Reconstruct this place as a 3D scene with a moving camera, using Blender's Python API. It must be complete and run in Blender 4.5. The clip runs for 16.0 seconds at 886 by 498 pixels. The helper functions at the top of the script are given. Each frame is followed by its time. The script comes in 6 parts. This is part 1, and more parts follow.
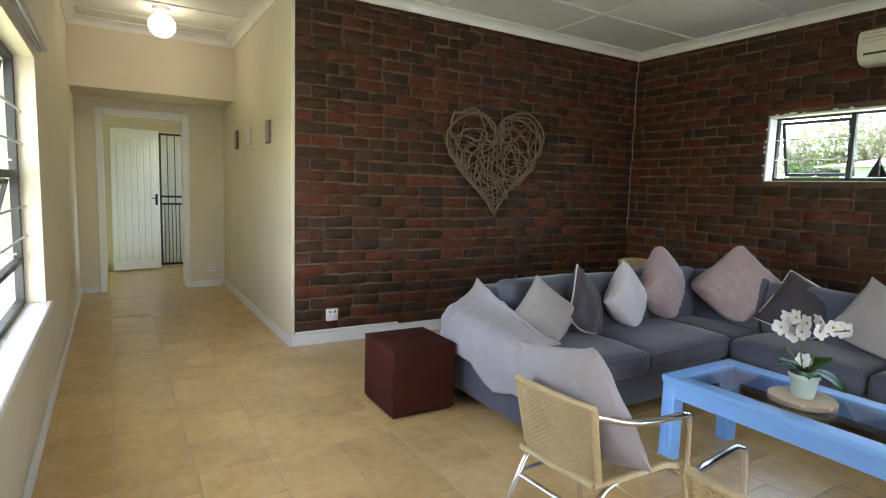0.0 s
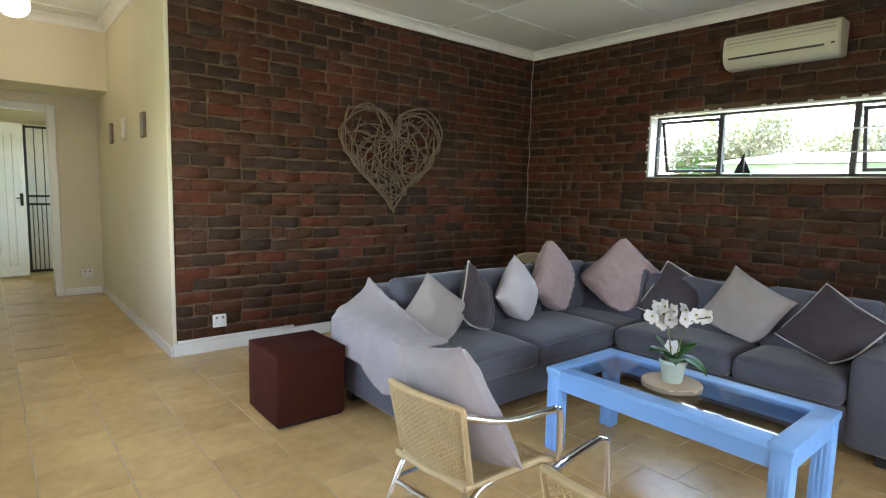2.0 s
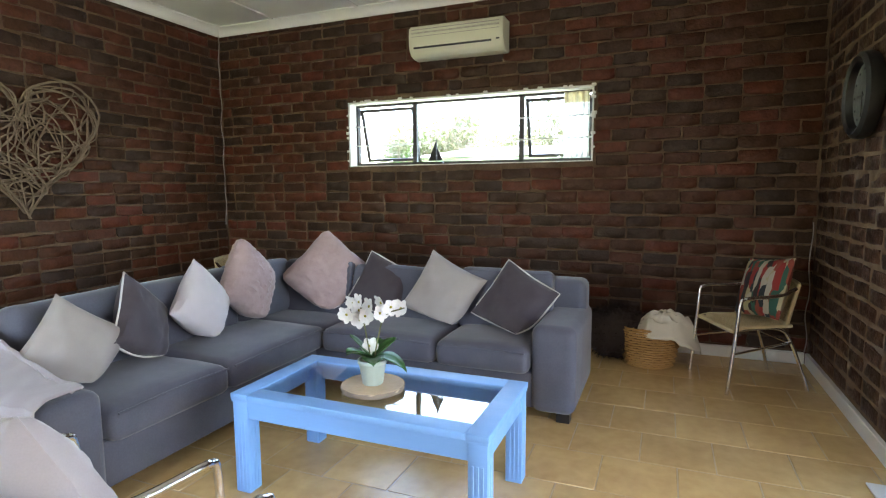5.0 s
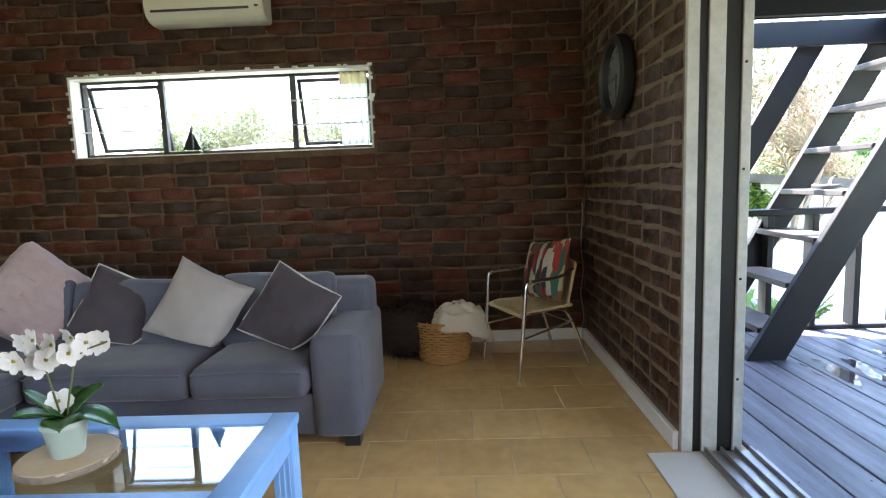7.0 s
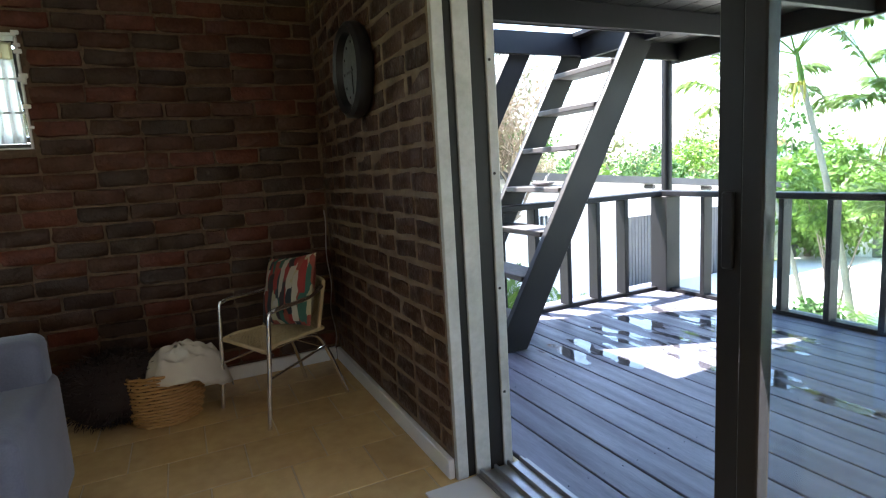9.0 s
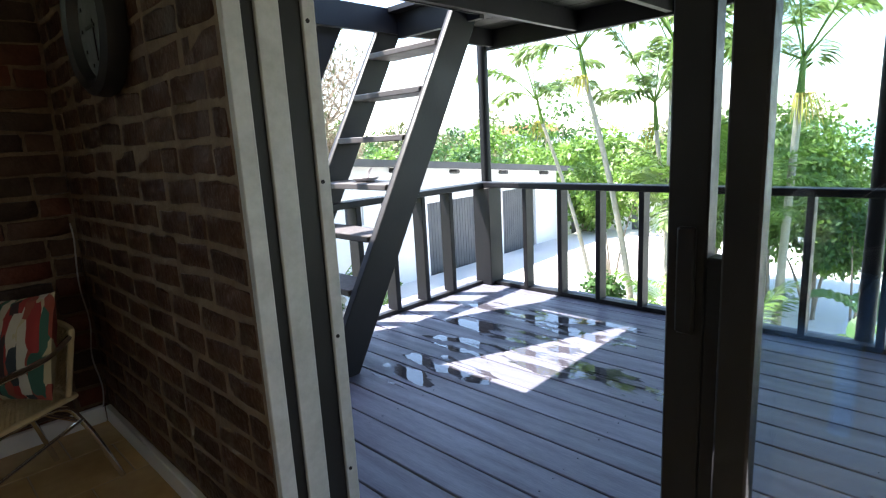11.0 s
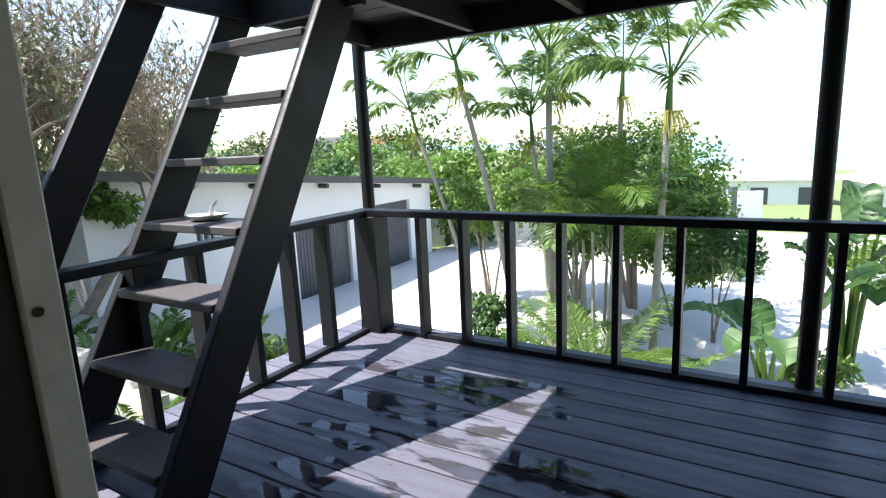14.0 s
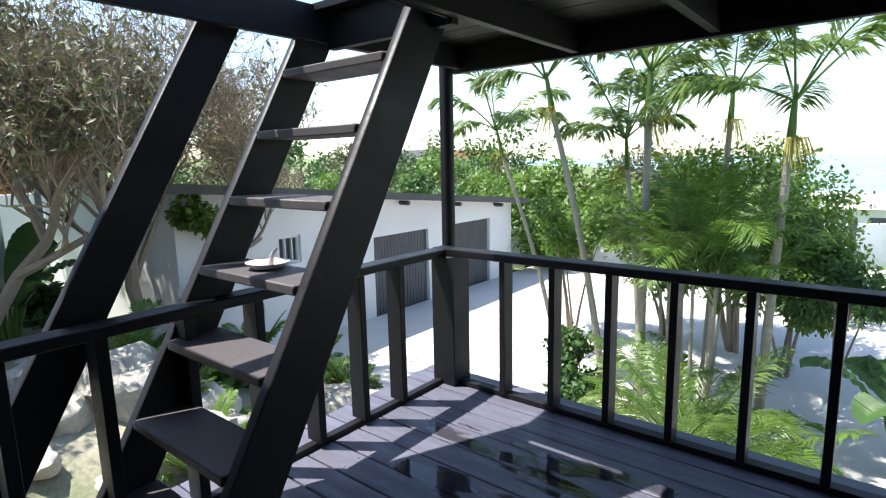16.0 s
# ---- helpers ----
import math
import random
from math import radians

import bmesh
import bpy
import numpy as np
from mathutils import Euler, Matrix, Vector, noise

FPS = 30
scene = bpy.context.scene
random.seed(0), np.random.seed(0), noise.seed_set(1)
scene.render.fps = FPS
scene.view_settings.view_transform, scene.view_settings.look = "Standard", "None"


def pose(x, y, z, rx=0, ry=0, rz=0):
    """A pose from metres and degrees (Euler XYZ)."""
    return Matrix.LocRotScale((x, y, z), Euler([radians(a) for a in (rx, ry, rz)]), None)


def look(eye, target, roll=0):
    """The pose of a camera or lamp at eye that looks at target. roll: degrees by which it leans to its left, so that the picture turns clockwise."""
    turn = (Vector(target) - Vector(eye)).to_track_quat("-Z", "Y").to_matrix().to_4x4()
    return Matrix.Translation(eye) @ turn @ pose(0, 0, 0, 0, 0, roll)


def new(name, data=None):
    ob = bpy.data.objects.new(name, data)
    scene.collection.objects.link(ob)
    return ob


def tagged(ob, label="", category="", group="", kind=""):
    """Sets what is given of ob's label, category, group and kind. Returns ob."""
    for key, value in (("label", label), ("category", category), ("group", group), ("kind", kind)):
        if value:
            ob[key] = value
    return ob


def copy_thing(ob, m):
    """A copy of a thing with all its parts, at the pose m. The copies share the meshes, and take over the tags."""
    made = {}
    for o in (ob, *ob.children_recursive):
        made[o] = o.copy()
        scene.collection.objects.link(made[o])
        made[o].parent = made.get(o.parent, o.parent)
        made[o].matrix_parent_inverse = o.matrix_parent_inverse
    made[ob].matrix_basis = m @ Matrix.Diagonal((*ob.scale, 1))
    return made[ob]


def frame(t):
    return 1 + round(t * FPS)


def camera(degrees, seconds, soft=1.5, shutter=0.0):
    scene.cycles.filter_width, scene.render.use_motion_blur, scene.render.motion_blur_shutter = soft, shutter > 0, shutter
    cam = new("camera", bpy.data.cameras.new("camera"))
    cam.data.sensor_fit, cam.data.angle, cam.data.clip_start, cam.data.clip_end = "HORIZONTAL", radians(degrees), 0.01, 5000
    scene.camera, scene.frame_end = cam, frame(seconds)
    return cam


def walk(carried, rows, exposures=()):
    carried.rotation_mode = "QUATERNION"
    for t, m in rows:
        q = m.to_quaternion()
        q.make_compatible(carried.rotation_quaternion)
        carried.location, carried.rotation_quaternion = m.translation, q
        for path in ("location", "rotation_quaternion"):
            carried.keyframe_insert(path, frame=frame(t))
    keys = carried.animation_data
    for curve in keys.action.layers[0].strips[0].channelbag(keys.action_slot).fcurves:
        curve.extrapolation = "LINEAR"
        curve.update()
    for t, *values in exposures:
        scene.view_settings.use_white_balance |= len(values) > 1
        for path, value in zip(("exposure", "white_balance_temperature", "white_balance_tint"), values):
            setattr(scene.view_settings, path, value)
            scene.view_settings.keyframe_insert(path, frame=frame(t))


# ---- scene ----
cam = camera(78.1, 16.0, soft=1.2)
PATH = [
    (0, (0.303, 0.718, 1.301), (1.335, 2.417, 1.083), 1.8),
    (0.5, (0.332, 0.716, 1.301), (1.417, 2.382, 1.08), 1.7),
    (1, (0.374, 0.714, 1.3), (1.52, 2.339, 1.079), 1.7),
    (1.5, (0.423, 0.698, 1.303), (1.629, 2.277, 1.083), 1.5),
    (2, (0.48, 0.691, 1.301), (1.76, 2.213, 1.082), 1.5),
    (2.5, (0.536, 0.661, 1.31), (1.888, 2.119, 1.093), 1.3),
    (3, (0.59, 0.64, 1.309), (2.019, 2.022, 1.092), 1.2),
    (5.5, (1.059, 0.782, 1.234), (2.964, 1.351, 1.01), -0.8),
    (6, (1.18, 0.75, 1.225), (3.123, 1.166, 0.993), -1.2),
    (6.5, (1.283, 0.7, 1.213), (3.251, 0.969, 0.975), -1.7),
    (7, (1.393, 0.716, 1.186), (3.378, 0.775, 0.948), -2.1),
    (7.5, (1.55, 0.741, 1.175), (3.527, 0.564, 0.935), -2.5),
    (8, (1.614, 0.84, 1.222), (3.54, 0.369, 0.955), -2.5),
    (8.5, (1.707, 0.762, 1.21), (3.57, 0.088, 0.936), -3.0),
    (9, (1.834, 0.657, 1.231), (3.622, -0.191, 0.939), -3.5),
    (9.5, (1.909, 0.565, 1.231), (3.63, -0.407, 0.924), -3.5),
    (10, (2.035, 0.507, 1.257), (3.674, -0.59, 0.923), -3.4),
    (10.2, (2.111, 0.505, 1.283), (3.692, -0.668, 0.931), -3.3),
    (12.5, (2.667, 0.097, 1.306), (3.79, -1.512, 0.916), -3.0),
    (13, (2.789, 0.011, 1.319), (3.837, -1.648, 0.932), -2.7),
    (13.5, (2.892, -0.079, 1.347), (3.899, -1.763, 0.961), -2.8),
    (14, (2.974, -0.172, 1.361), (3.974, -1.861, 0.979), -2.6),
    (14.5, (3.048, -0.297, 1.391), (4.061, -1.979, 1.012), -2.4),
    (15, (3.108, -0.417, 1.413), (4.174, -2.069, 1.044), -2.1),
    (15.5, (3.174, -0.476, 1.438), (4.334, -2.067, 1.084), -2.0),
    (16, (3.253, -0.531, 1.483), (4.49, -2.068, 1.159), -1.2),
]
walk(cam, [(t, look(eye, target, roll)) for t, eye, target, roll in PATH],
     exposures=((0, 3.85), (1.5, 3.93), (3, 4.05), (5.5, 4.4), (6.5, 4.2), (7.2, 4.0), (8, 3.72), (9, 3.4), (10, 3.05), (12.5, 2.2), (14, 1.55), (16, 1.25)))

# ---- light ----
SUN = Vector((0.80, 0.55, 2.06)).normalized()
world = bpy.data.worlds.new("sky")
scene.world = world
world.use_nodes = True
wn = world.node_tree.nodes
sky = wn.new("ShaderNodeTexSky")
sky.sky_type, sky.sun_disc = "NISHITA", False
sky.sun_elevation, sky.sun_rotation = math.asin(SUN.z), math.atan2(SUN.x, SUN.y)
sky.dust_density, sky.air_density = 0.6, 1.0
world.node_tree.links.new(sky.outputs[0], wn["Background"].inputs[0])
wn["Background"].inputs[1].default_value = 0.15
sun = new("sun", bpy.data.lights.new("sun", "SUN"))
sun.data.energy, sun.data.angle, sun.data.color = 5.0, radians(0.5), (1.0, 0.96, 0.9)
sun.matrix_world = look(SUN * 50, (0, 0, 0))


def area(name, m, w, h, power, color):
    lamp = new(name, bpy.data.lights.new(name, "AREA"))
    lamp.data.shape, lamp.data.size, lamp.data.size_y = "RECTANGLE", w, h
    lamp.data.energy, lamp.data.color = power, color
    lamp.matrix_world = m
    return lamp


# daylight in the openings; the lobby lamp is added fill in an unseen gap
area("daylight_west", look((-0.32, 3.43, 1.25), (3, 3.43, 1.0)), 1.9, 1.3, 2.5, (1.0, 0.93, 0.86))
area("daylight_east", look((5.62, 2.4, 1.75), (2, 2.4, 1.2)), 2.1, 0.5, 0.6, (0.92, 1.0, 0.97))
area("daylight_south", look((1.7, -0.395, 1.08), (1.5, 3, 0.2)), 1.85, 1.9, 2.9, (1.0, 0.92, 0.98))
area("lobby_fill", look((2.46, 9.2, 1.4), (0, 9.2, 1.2)), 1.2, 1.2, 0.3, (0.92, 0.97, 1.0))
globe_light = new("globe_light", bpy.data.lights.new("globe_light", "POINT"))
globe_light.data.energy, globe_light.data.color, globe_light.data.shadow_soft_size = 0.2, (1.0, 0.86, 0.62), 0.09
globe_light.location = (0.74, 6.5, 2.55)


# ---- materials ----
def mat(name, base, second=None, rough=0.6, metal=0.0, scale=6.0, fine=70.0, mix=0.5, bump=0.2, depth=0.004, vary=0.0,
        rough_var=0.12, spec=0.5, stretch=(1, 1, 1), sheen=0.0, through_light=0.0):
    """A surface of two tones, mottled at two scales, with fine relief; vary: shift of brightness from piece to piece."""
    m = bpy.data.materials.new(name)
    m.use_nodes = True
    n, ln = m.node_tree.nodes, m.node_tree.links
    b = n["Principled BSDF"]
    geo, mp = n.new("ShaderNodeNewGeometry"), n.new("ShaderNodeMapping")
    mp.inputs["Scale"].default_value = stretch
    ln.new(geo.outputs["Position"], mp.inputs["Vector"])
    big, small = n.new("ShaderNodeTexNoise"), n.new("ShaderNodeTexNoise")
    for tex, s, d in ((big, scale, 5.0), (small, fine, 3.0)):
        tex.inputs["Scale"].default_value, tex.inputs["Detail"].default_value = s, d
        ln.new(mp.outputs[0], tex.inputs["Vector"])
    second = second or tuple(c * 0.72 for c in base)
    ramp = n.new("ShaderNodeMapRange")
    ramp.inputs["From Min"].default_value, ramp.inputs["From Max"].default_value = 0.3, 0.7
    blend = n.new("ShaderNodeMath")
    blend.operation = "MULTIPLY_ADD"
    blend.inputs[1].default_value, blend.inputs[2].default_value = 0.35, 0.0
    ln.new(small.outputs["Fac"], blend.inputs[0])
    add = n.new("ShaderNodeMath")
    add.operation = "MULTIPLY_ADD"
    add.inputs[1].default_value = 0.65
    ln.new(big.outputs["Fac"], add.inputs[0])
    ln.new(blend.outputs[0], add.inputs[2])
    ln.new(add.outputs[0], ramp.inputs["Value"])
    col = n.new("ShaderNodeMix")
    col.data_type = "RGBA"
    strength = n.new("ShaderNodeMath")
    strength.operation = "MULTIPLY"
    strength.inputs[1].default_value = mix
    ln.new(ramp.outputs[0], strength.inputs[0])
    ln.new(strength.outputs[0], col.inputs[0])
    col.inputs[6].default_value, col.inputs[7].default_value = (*base, 1), (*second, 1)
    out = col.outputs[2]
    if vary:
        info, at, total = n.new("ShaderNodeObjectInfo"), n.new("ShaderNodeAttribute"), n.new("ShaderNodeMath")
        at.attribute_name = "tone"
        ln.new(info.outputs["Random"], total.inputs[0])
        ln.new(at.outputs["Fac"], total.inputs[1])
        frac = n.new("ShaderNodeMath")
        frac.operation = "FRACT"
        ln.new(total.outputs[0], frac.inputs[0])
        gain = n.new("ShaderNodeMapRange")
        gain.inputs["To Min"].default_value, gain.inputs["To Max"].default_value = 1 - vary, 1 + vary
        ln.new(frac.outputs[0], gain.inputs["Value"])
        hsv = n.new("ShaderNodeHueSaturation")
        ln.new(gain.outputs[0], hsv.inputs["Value"])
        ln.new(out, hsv.inputs["Color"])
        out = hsv.outputs[0]
    ln.new(out, b.inputs["Base Color"])
    rr = n.new("ShaderNodeMapRange")
    rr.inputs["To Min"].default_value, rr.inputs["To Max"].default_value = max(0.02, rough - rough_var), min(1, rough + rough_var)
    ln.new(add.outputs[0], rr.inputs["Value"])
    rr.inputs["From Min"].default_value, rr.inputs["From Max"].default_value = 0.3, 0.7
    ln.new(rr.outputs[0], b.inputs["Roughness"])
    b.inputs["Metallic"].default_value = metal
    b.inputs["Specular IOR Level"].default_value = spec
    if sheen:
        b.inputs["Sheen Weight"].default_value, b.inputs["Sheen Roughness"].default_value = sheen, 0.4
    if bump:
        bp = n.new("ShaderNodeBump")
        bp.inputs["Strength"].default_value, bp.inputs["Distance"].default_value = bump, depth
        ln.new(add.outputs[0], bp.inputs["Height"])
        ln.new(bp.outputs[0], b.inputs["Normal"])
    if through_light:
        tr = n.new("ShaderNodeBsdfTranslucent")
        ln.new(out, tr.inputs["Color"])
        ms = n.new("ShaderNodeMixShader")
        ms.inputs[0].default_value = through_light
        ln.new(b.outputs[0], ms.inputs[1])
        ln.new(tr.outputs[0], ms.inputs[2])
        ln.new(ms.outputs[0], n["Material Output"].inputs[0])
    return m


def brick_mat(name, tones, scale=9.0):
    """Brick: one of several fired tones for each brick, sooty mottling and a rough face."""
    m = mat(name, (0.2, 0.07, 0.04), rough=0.5, bump=0.9, depth=0.014, scale=scale * 1.4, fine=60, mix=0.9, rough_var=0.2, spec=0.25)
    n, ln = m.node_tree.nodes, m.node_tree.links
    info, at, total, frac = (n.new(k) for k in ("ShaderNodeObjectInfo", "ShaderNodeAttribute", "ShaderNodeMath", "ShaderNodeMath"))
    at.attribute_name, frac.operation = "tone", "FRACT"
    ln.new(info.outputs["Random"], total.inputs[0])
    ln.new(at.outputs["Fac"], total.inputs[1])
    ln.new(total.outputs[0], frac.inputs[0])
    ramp = n.new("ShaderNodeValToRGB")
    ramp.color_ramp.interpolation = "CONSTANT"
    for i, c in enumerate(tones):
        e = ramp.color_ramp.elements[i] if i < 2 else ramp.color_ramp.elements.new(i / len(tones))
        e.position, e.color = i / len(tones), (*c, 1)
    ln.new(frac.outputs[0], ramp.inputs[0])
    mixn = next(k for k in n if k.bl_idname == "ShaderNodeMix")
    ln.new(ramp.outputs[0], mixn.inputs[6])
    dark = n.new("ShaderNodeHueSaturation")
    dark.inputs["Value"].default_value, dark.inputs["Saturation"].default_value = 0.5, 1.0
    ln.new(ramp.outputs[0], dark.inputs["Color"])
    ln.new(dark.outputs[0], mixn.inputs[7])
    return m


M = dict(
    brick=brick_mat("fired brick", ((0.096, 0.03, 0.013), (0.078, 0.028, 0.013), (0.058, 0.027, 0.014), (0.09, 0.029, 0.013), (0.046, 0.025, 0.015), (0.115, 0.03, 0.014), (0.072, 0.03, 0.014), (0.052, 0.028, 0.016))),
    brick_south=brick_mat("brown brick", ((0.09, 0.044, 0.024), (0.066, 0.033, 0.019), (0.078, 0.036, 0.02), (0.10, 0.048, 0.026))),
    mortar_pale=mat("pale smeared mortar", (0.2, 0.142, 0.09), (0.1, 0.068, 0.043), rough=0.9, bump=0.9, depth=0.012, scale=14),
    mortar=mat("mortar", (0.155, 0.098, 0.056), (0.055, 0.033, 0.019), rough=0.85, mix=1.0, bump=0.8, depth=0.01, scale=7),
    plaster=mat("cream painted plaster", (0.67, 0.60, 0.45), (0.62, 0.55, 0.405), rough=0.6, scale=2.5, fine=40, bump=0.12),
    white_paint=mat("white gloss paint", (0.78, 0.77, 0.74), (0.66, 0.65, 0.62), rough=0.38, scale=5, fine=60, bump=0.15),
    # greyer and more mottled than white_paint
    jamb=mat("mottled grey-white chipped paint", (0.52, 0.51, 0.48), (0.33, 0.315, 0.285), rough=0.5, scale=9, fine=50, mix=0.8, bump=0.4),
    ceiling=mat("painted ceiling board", (0.74, 0.74, 0.70), (0.68, 0.68, 0.64), rough=0.7, scale=1.5, bump=0.05),
    tile=mat("glazed ceramic floor tile", (0.66, 0.465, 0.215), (0.48, 0.32, 0.135), rough=0.24, scale=4, fine=16, mix=0.85, bump=0.03, depth=0.003, vary=0.07, rough_var=0.03),
    grout=mat("grout", (0.50, 0.39, 0.235), rough=0.9),
    sofa=mat("grey-blue velour", (0.09, 0.094, 0.126), (0.042, 0.045, 0.064), rough=0.85, scale=5, fine=140, bump=0.4, depth=0.005, sheen=0.28),
    throw=mat("mauve-grey cotton throw", (0.34, 0.31, 0.33), (0.27, 0.245, 0.265), rough=0.9, scale=10, fine=240, bump=0.4, depth=0.002, sheen=0.2),
    cush_grey=mat("warm grey cotton", (0.29, 0.26, 0.255), (0.22, 0.195, 0.19), rough=0.9, scale=9, fine=300, bump=0.4, depth=0.002, sheen=0.2),
    cush_dark=mat("aubergine cotton", (0.05, 0.04, 0.05), (0.035, 0.028, 0.035), rough=0.85, scale=9, fine=300, bump=0.4, depth=0.002, sheen=0.2),
    cush_pale=mat("pale lilac cotton", (0.50, 0.47, 0.50), (0.42, 0.39, 0.42), rough=0.9, scale=9, fine=260, bump=0.4, depth=0.002, sheen=0.2),
    cush_pink=mat("dusty pink ribbed knit", (0.36, 0.265, 0.27), (0.24, 0.17, 0.175), rough=0.95, scale=22, fine=130, bump=0.9, depth=0.008, sheen=0.3),
    piping=mat("white piping", (0.55, 0.53, 0.51), rough=0.8),
    blue=mat("sky blue painted wood", (0.21, 0.43, 0.84), (0.17, 0.37, 0.76), rough=0.42, scale=4, fine=50, bump=0.25, stretch=(4, 0.6, 4)),
    suede=mat("dark brown suede", (0.056, 0.014, 0.009), (0.03, 0.008, 0.006), rough=0.95, scale=6, fine=180, bump=0.3, depth=0.002, spec=0.15),
    wicker=mat("honey wicker", (0.56, 0.45, 0.26), (0.38, 0.28, 0.14), rough=0.6, scale=20, fine=150, bump=0.3, depth=0.002),
    chrome=mat("polished aluminium", (0.78, 0.78, 0.78), (0.68, 0.68, 0.68), rough=0.2, metal=1.0, scale=15, fine=120, bump=0.03, rough_var=0.08),
    ac=mat("aged cream plastic", (0.62, 0.60, 0.46), (0.58, 0.55, 0.41), rough=0.45, scale=3, bump=0.04),
    black=mat("black plastic", (0.015, 0.015, 0.016), rough=0.4, bump=0.1),
    dial=mat("grey clock face", (0.14, 0.15, 0.15), (0.08, 0.085, 0.085), rough=0.5, scale=12),
    twig=mat("grey driftwood twig", (0.19, 0.14, 0.095), (0.085, 0.058, 0.04), rough=0.85, scale=18, fine=120, bump=0.5),
    iron=mat("dark window steel", (0.035, 0.033, 0.03), (0.06, 0.05, 0.04), rough=0.5, scale=15, bump=0.3),
    alu=mat("weathered aluminium", (0.42, 0.41, 0.40), (0.3, 0.29, 0.28), rough=0.42, metal=0.8, scale=12, bump=0.2),
    bronze=mat("dark bronze aluminium", (0.014, 0.012, 0.011), (0.022, 0.019, 0.017), rough=0.5, metal=0.0, spec=0.3, scale=8, bump=0.1),
    steel=mat("window bar steel", (0.55, 0.55, 0.52), rough=0.4, metal=0.6),
    wood_log=mat("pale log slice", (0.58, 0.46, 0.32), (0.42, 0.30, 0.19), rough=0.7, scale=14, bump=0.3),
    bark=mat("rough bark", (0.27, 0.22, 0.175), (0.16, 0.13, 0.1), rough=0.95, scale=10, bump=0.8, depth=0.02),
    pot=mat("celadon glazed pot", (0.42, 0.50, 0.45), (0.36, 0.43, 0.38), rough=0.4, scale=10),
    petal=mat("white orchid petal", (0.82, 0.81, 0.80), (0.74, 0.72, 0.72), rough=0.6, scale=30, bump=0.1, through_light=0.25),
    orchid_leaf=mat("orchid leaf", (0.035, 0.12, 0.025), (0.02, 0.07, 0.015), rough=0.35, scale=12, bump=0.1, through_light=0.1),
    stem=mat("orchid stem", (0.12, 0.13, 0.05), rough=0.6),
    basket=mat("willow basket", (0.5, 0.29, 0.1), (0.34, 0.18, 0.06), rough=0.6, scale=16, fine=90, bump=0.4),
    fur=mat("dark brown sheepskin", (0.02, 0.012, 0.009), (0.035, 0.02, 0.015), rough=1.0, scale=30, fine=200, bump=0.6, depth=0.01),
    cloth=mat("cream cloth", (0.66, 0.62, 0.52), (0.56, 0.52, 0.42), rough=0.95, scale=12, fine=200, bump=0.5),
    curtain=mat("cream curtain", (0.8, 0.75, 0.6), (0.74, 0.69, 0.54), rough=0.9, scale=12, bump=0.2, through_light=0.5),
    sheer=mat("white sheer net", (0.85, 0.85, 0.82), (0.8, 0.8, 0.77), rough=0.9, scale=12, bump=0.1, through_light=0.75),
    deck=mat("weathered stained deck board", (0.135, 0.135, 0.178), (0.062, 0.06, 0.084), rough=0.5, scale=3.5, fine=38, mix=0.9, bump=0.45, depth=0.005, vary=0.14, stretch=(0.5, 5, 5), rough_var=0.2),
    stain=mat("black stained timber", (0.008, 0.008, 0.010), (0.017, 0.016, 0.02), rough=0.5, scale=5, fine=60, bump=0.4, depth=0.004, vary=0.1, spec=0.2),
    tread=mat("worn stained tread", (0.075, 0.066, 0.07), (0.042, 0.038, 0.042), rough=0.6, scale=6, fine=45, bump=0.4, vary=0.1),
    concrete=mat("pale concrete paving", (0.62, 0.60, 0.57), (0.50, 0.48, 0.45), rough=0.9, scale=0.7, fine=14, bump=0.2),
    render_white=mat("white rendered wall", (0.74, 0.74, 0.75), (0.66, 0.66, 0.67), rough=0.85, scale=1.2, fine=20, bump=0.2),
    garage_door=mat("charcoal slatted door", (0.075, 0.08, 0.09), (0.055, 0.06, 0.07), rough=0.6, scale=3),
    roof_grey=mat("grey roof slab", (0.09, 0.088, 0.09), (0.06, 0.06, 0.06), rough=0.8, scale=2),
    rock=mat("lichened boulder", (0.5, 0.47, 0.41), (0.2, 0.185, 0.15), rough=0.95, scale=3, fine=26, mix=0.9, bump=0.9, depth=0.03, vary=0.15),
    soil=mat("mossy gravelly soil", (0.36, 0.33, 0.26), (0.1, 0.13, 0.05), rough=0.95, scale=1.6, fine=22, mix=0.9, bump=0.8, depth=0.03),
    leaf=mat("glossy green leaf", (0.16, 0.27, 0.04), (0.065, 0.135, 0.024), rough=0.45, scale=1.6, fine=9, mix=0.9, bump=0.0, through_light=0.42),
    leaf_dark=mat("dark green leaf", (0.07, 0.15, 0.035), (0.035, 0.085, 0.022), rough=0.5, scale=1.6, fine=9, mix=0.9, bump=0.0, through_light=0.35),
    leaf_olive=mat("olive grey leaf", (0.14, 0.15, 0.065), (0.085, 0.095, 0.042), rough=0.6, scale=1.6, fine=9, mix=0.9, bump=0.0, through_light=0.2),
    leaf_lime=mat("lime green leaf", (0.135, 0.235, 0.035), (0.065, 0.135, 0.02), rough=0.5, scale=2, fine=9, mix=0.9, bump=0.0, through_light=0.35),
    palm=mat("palm leaflet", (0.17, 0.25, 0.06), (0.09, 0.16, 0.035), rough=0.4, scale=1.3, fine=8, mix=0.9, bump=0.0, through_light=0.45),
    palm_yellow=mat("yellow palm flower", (0.36, 0.32, 0.05), (0.24, 0.23, 0.04), rough=0.7, scale=4, through_light=0.2),
    palm_trunk=mat("ringed palm trunk", (0.36, 0.33, 0.27), (0.22, 0.2, 0.15), rough=0.9, scale=3, fine=25, bump=0.6, depth=0.01, stretch=(1, 1, 6)),
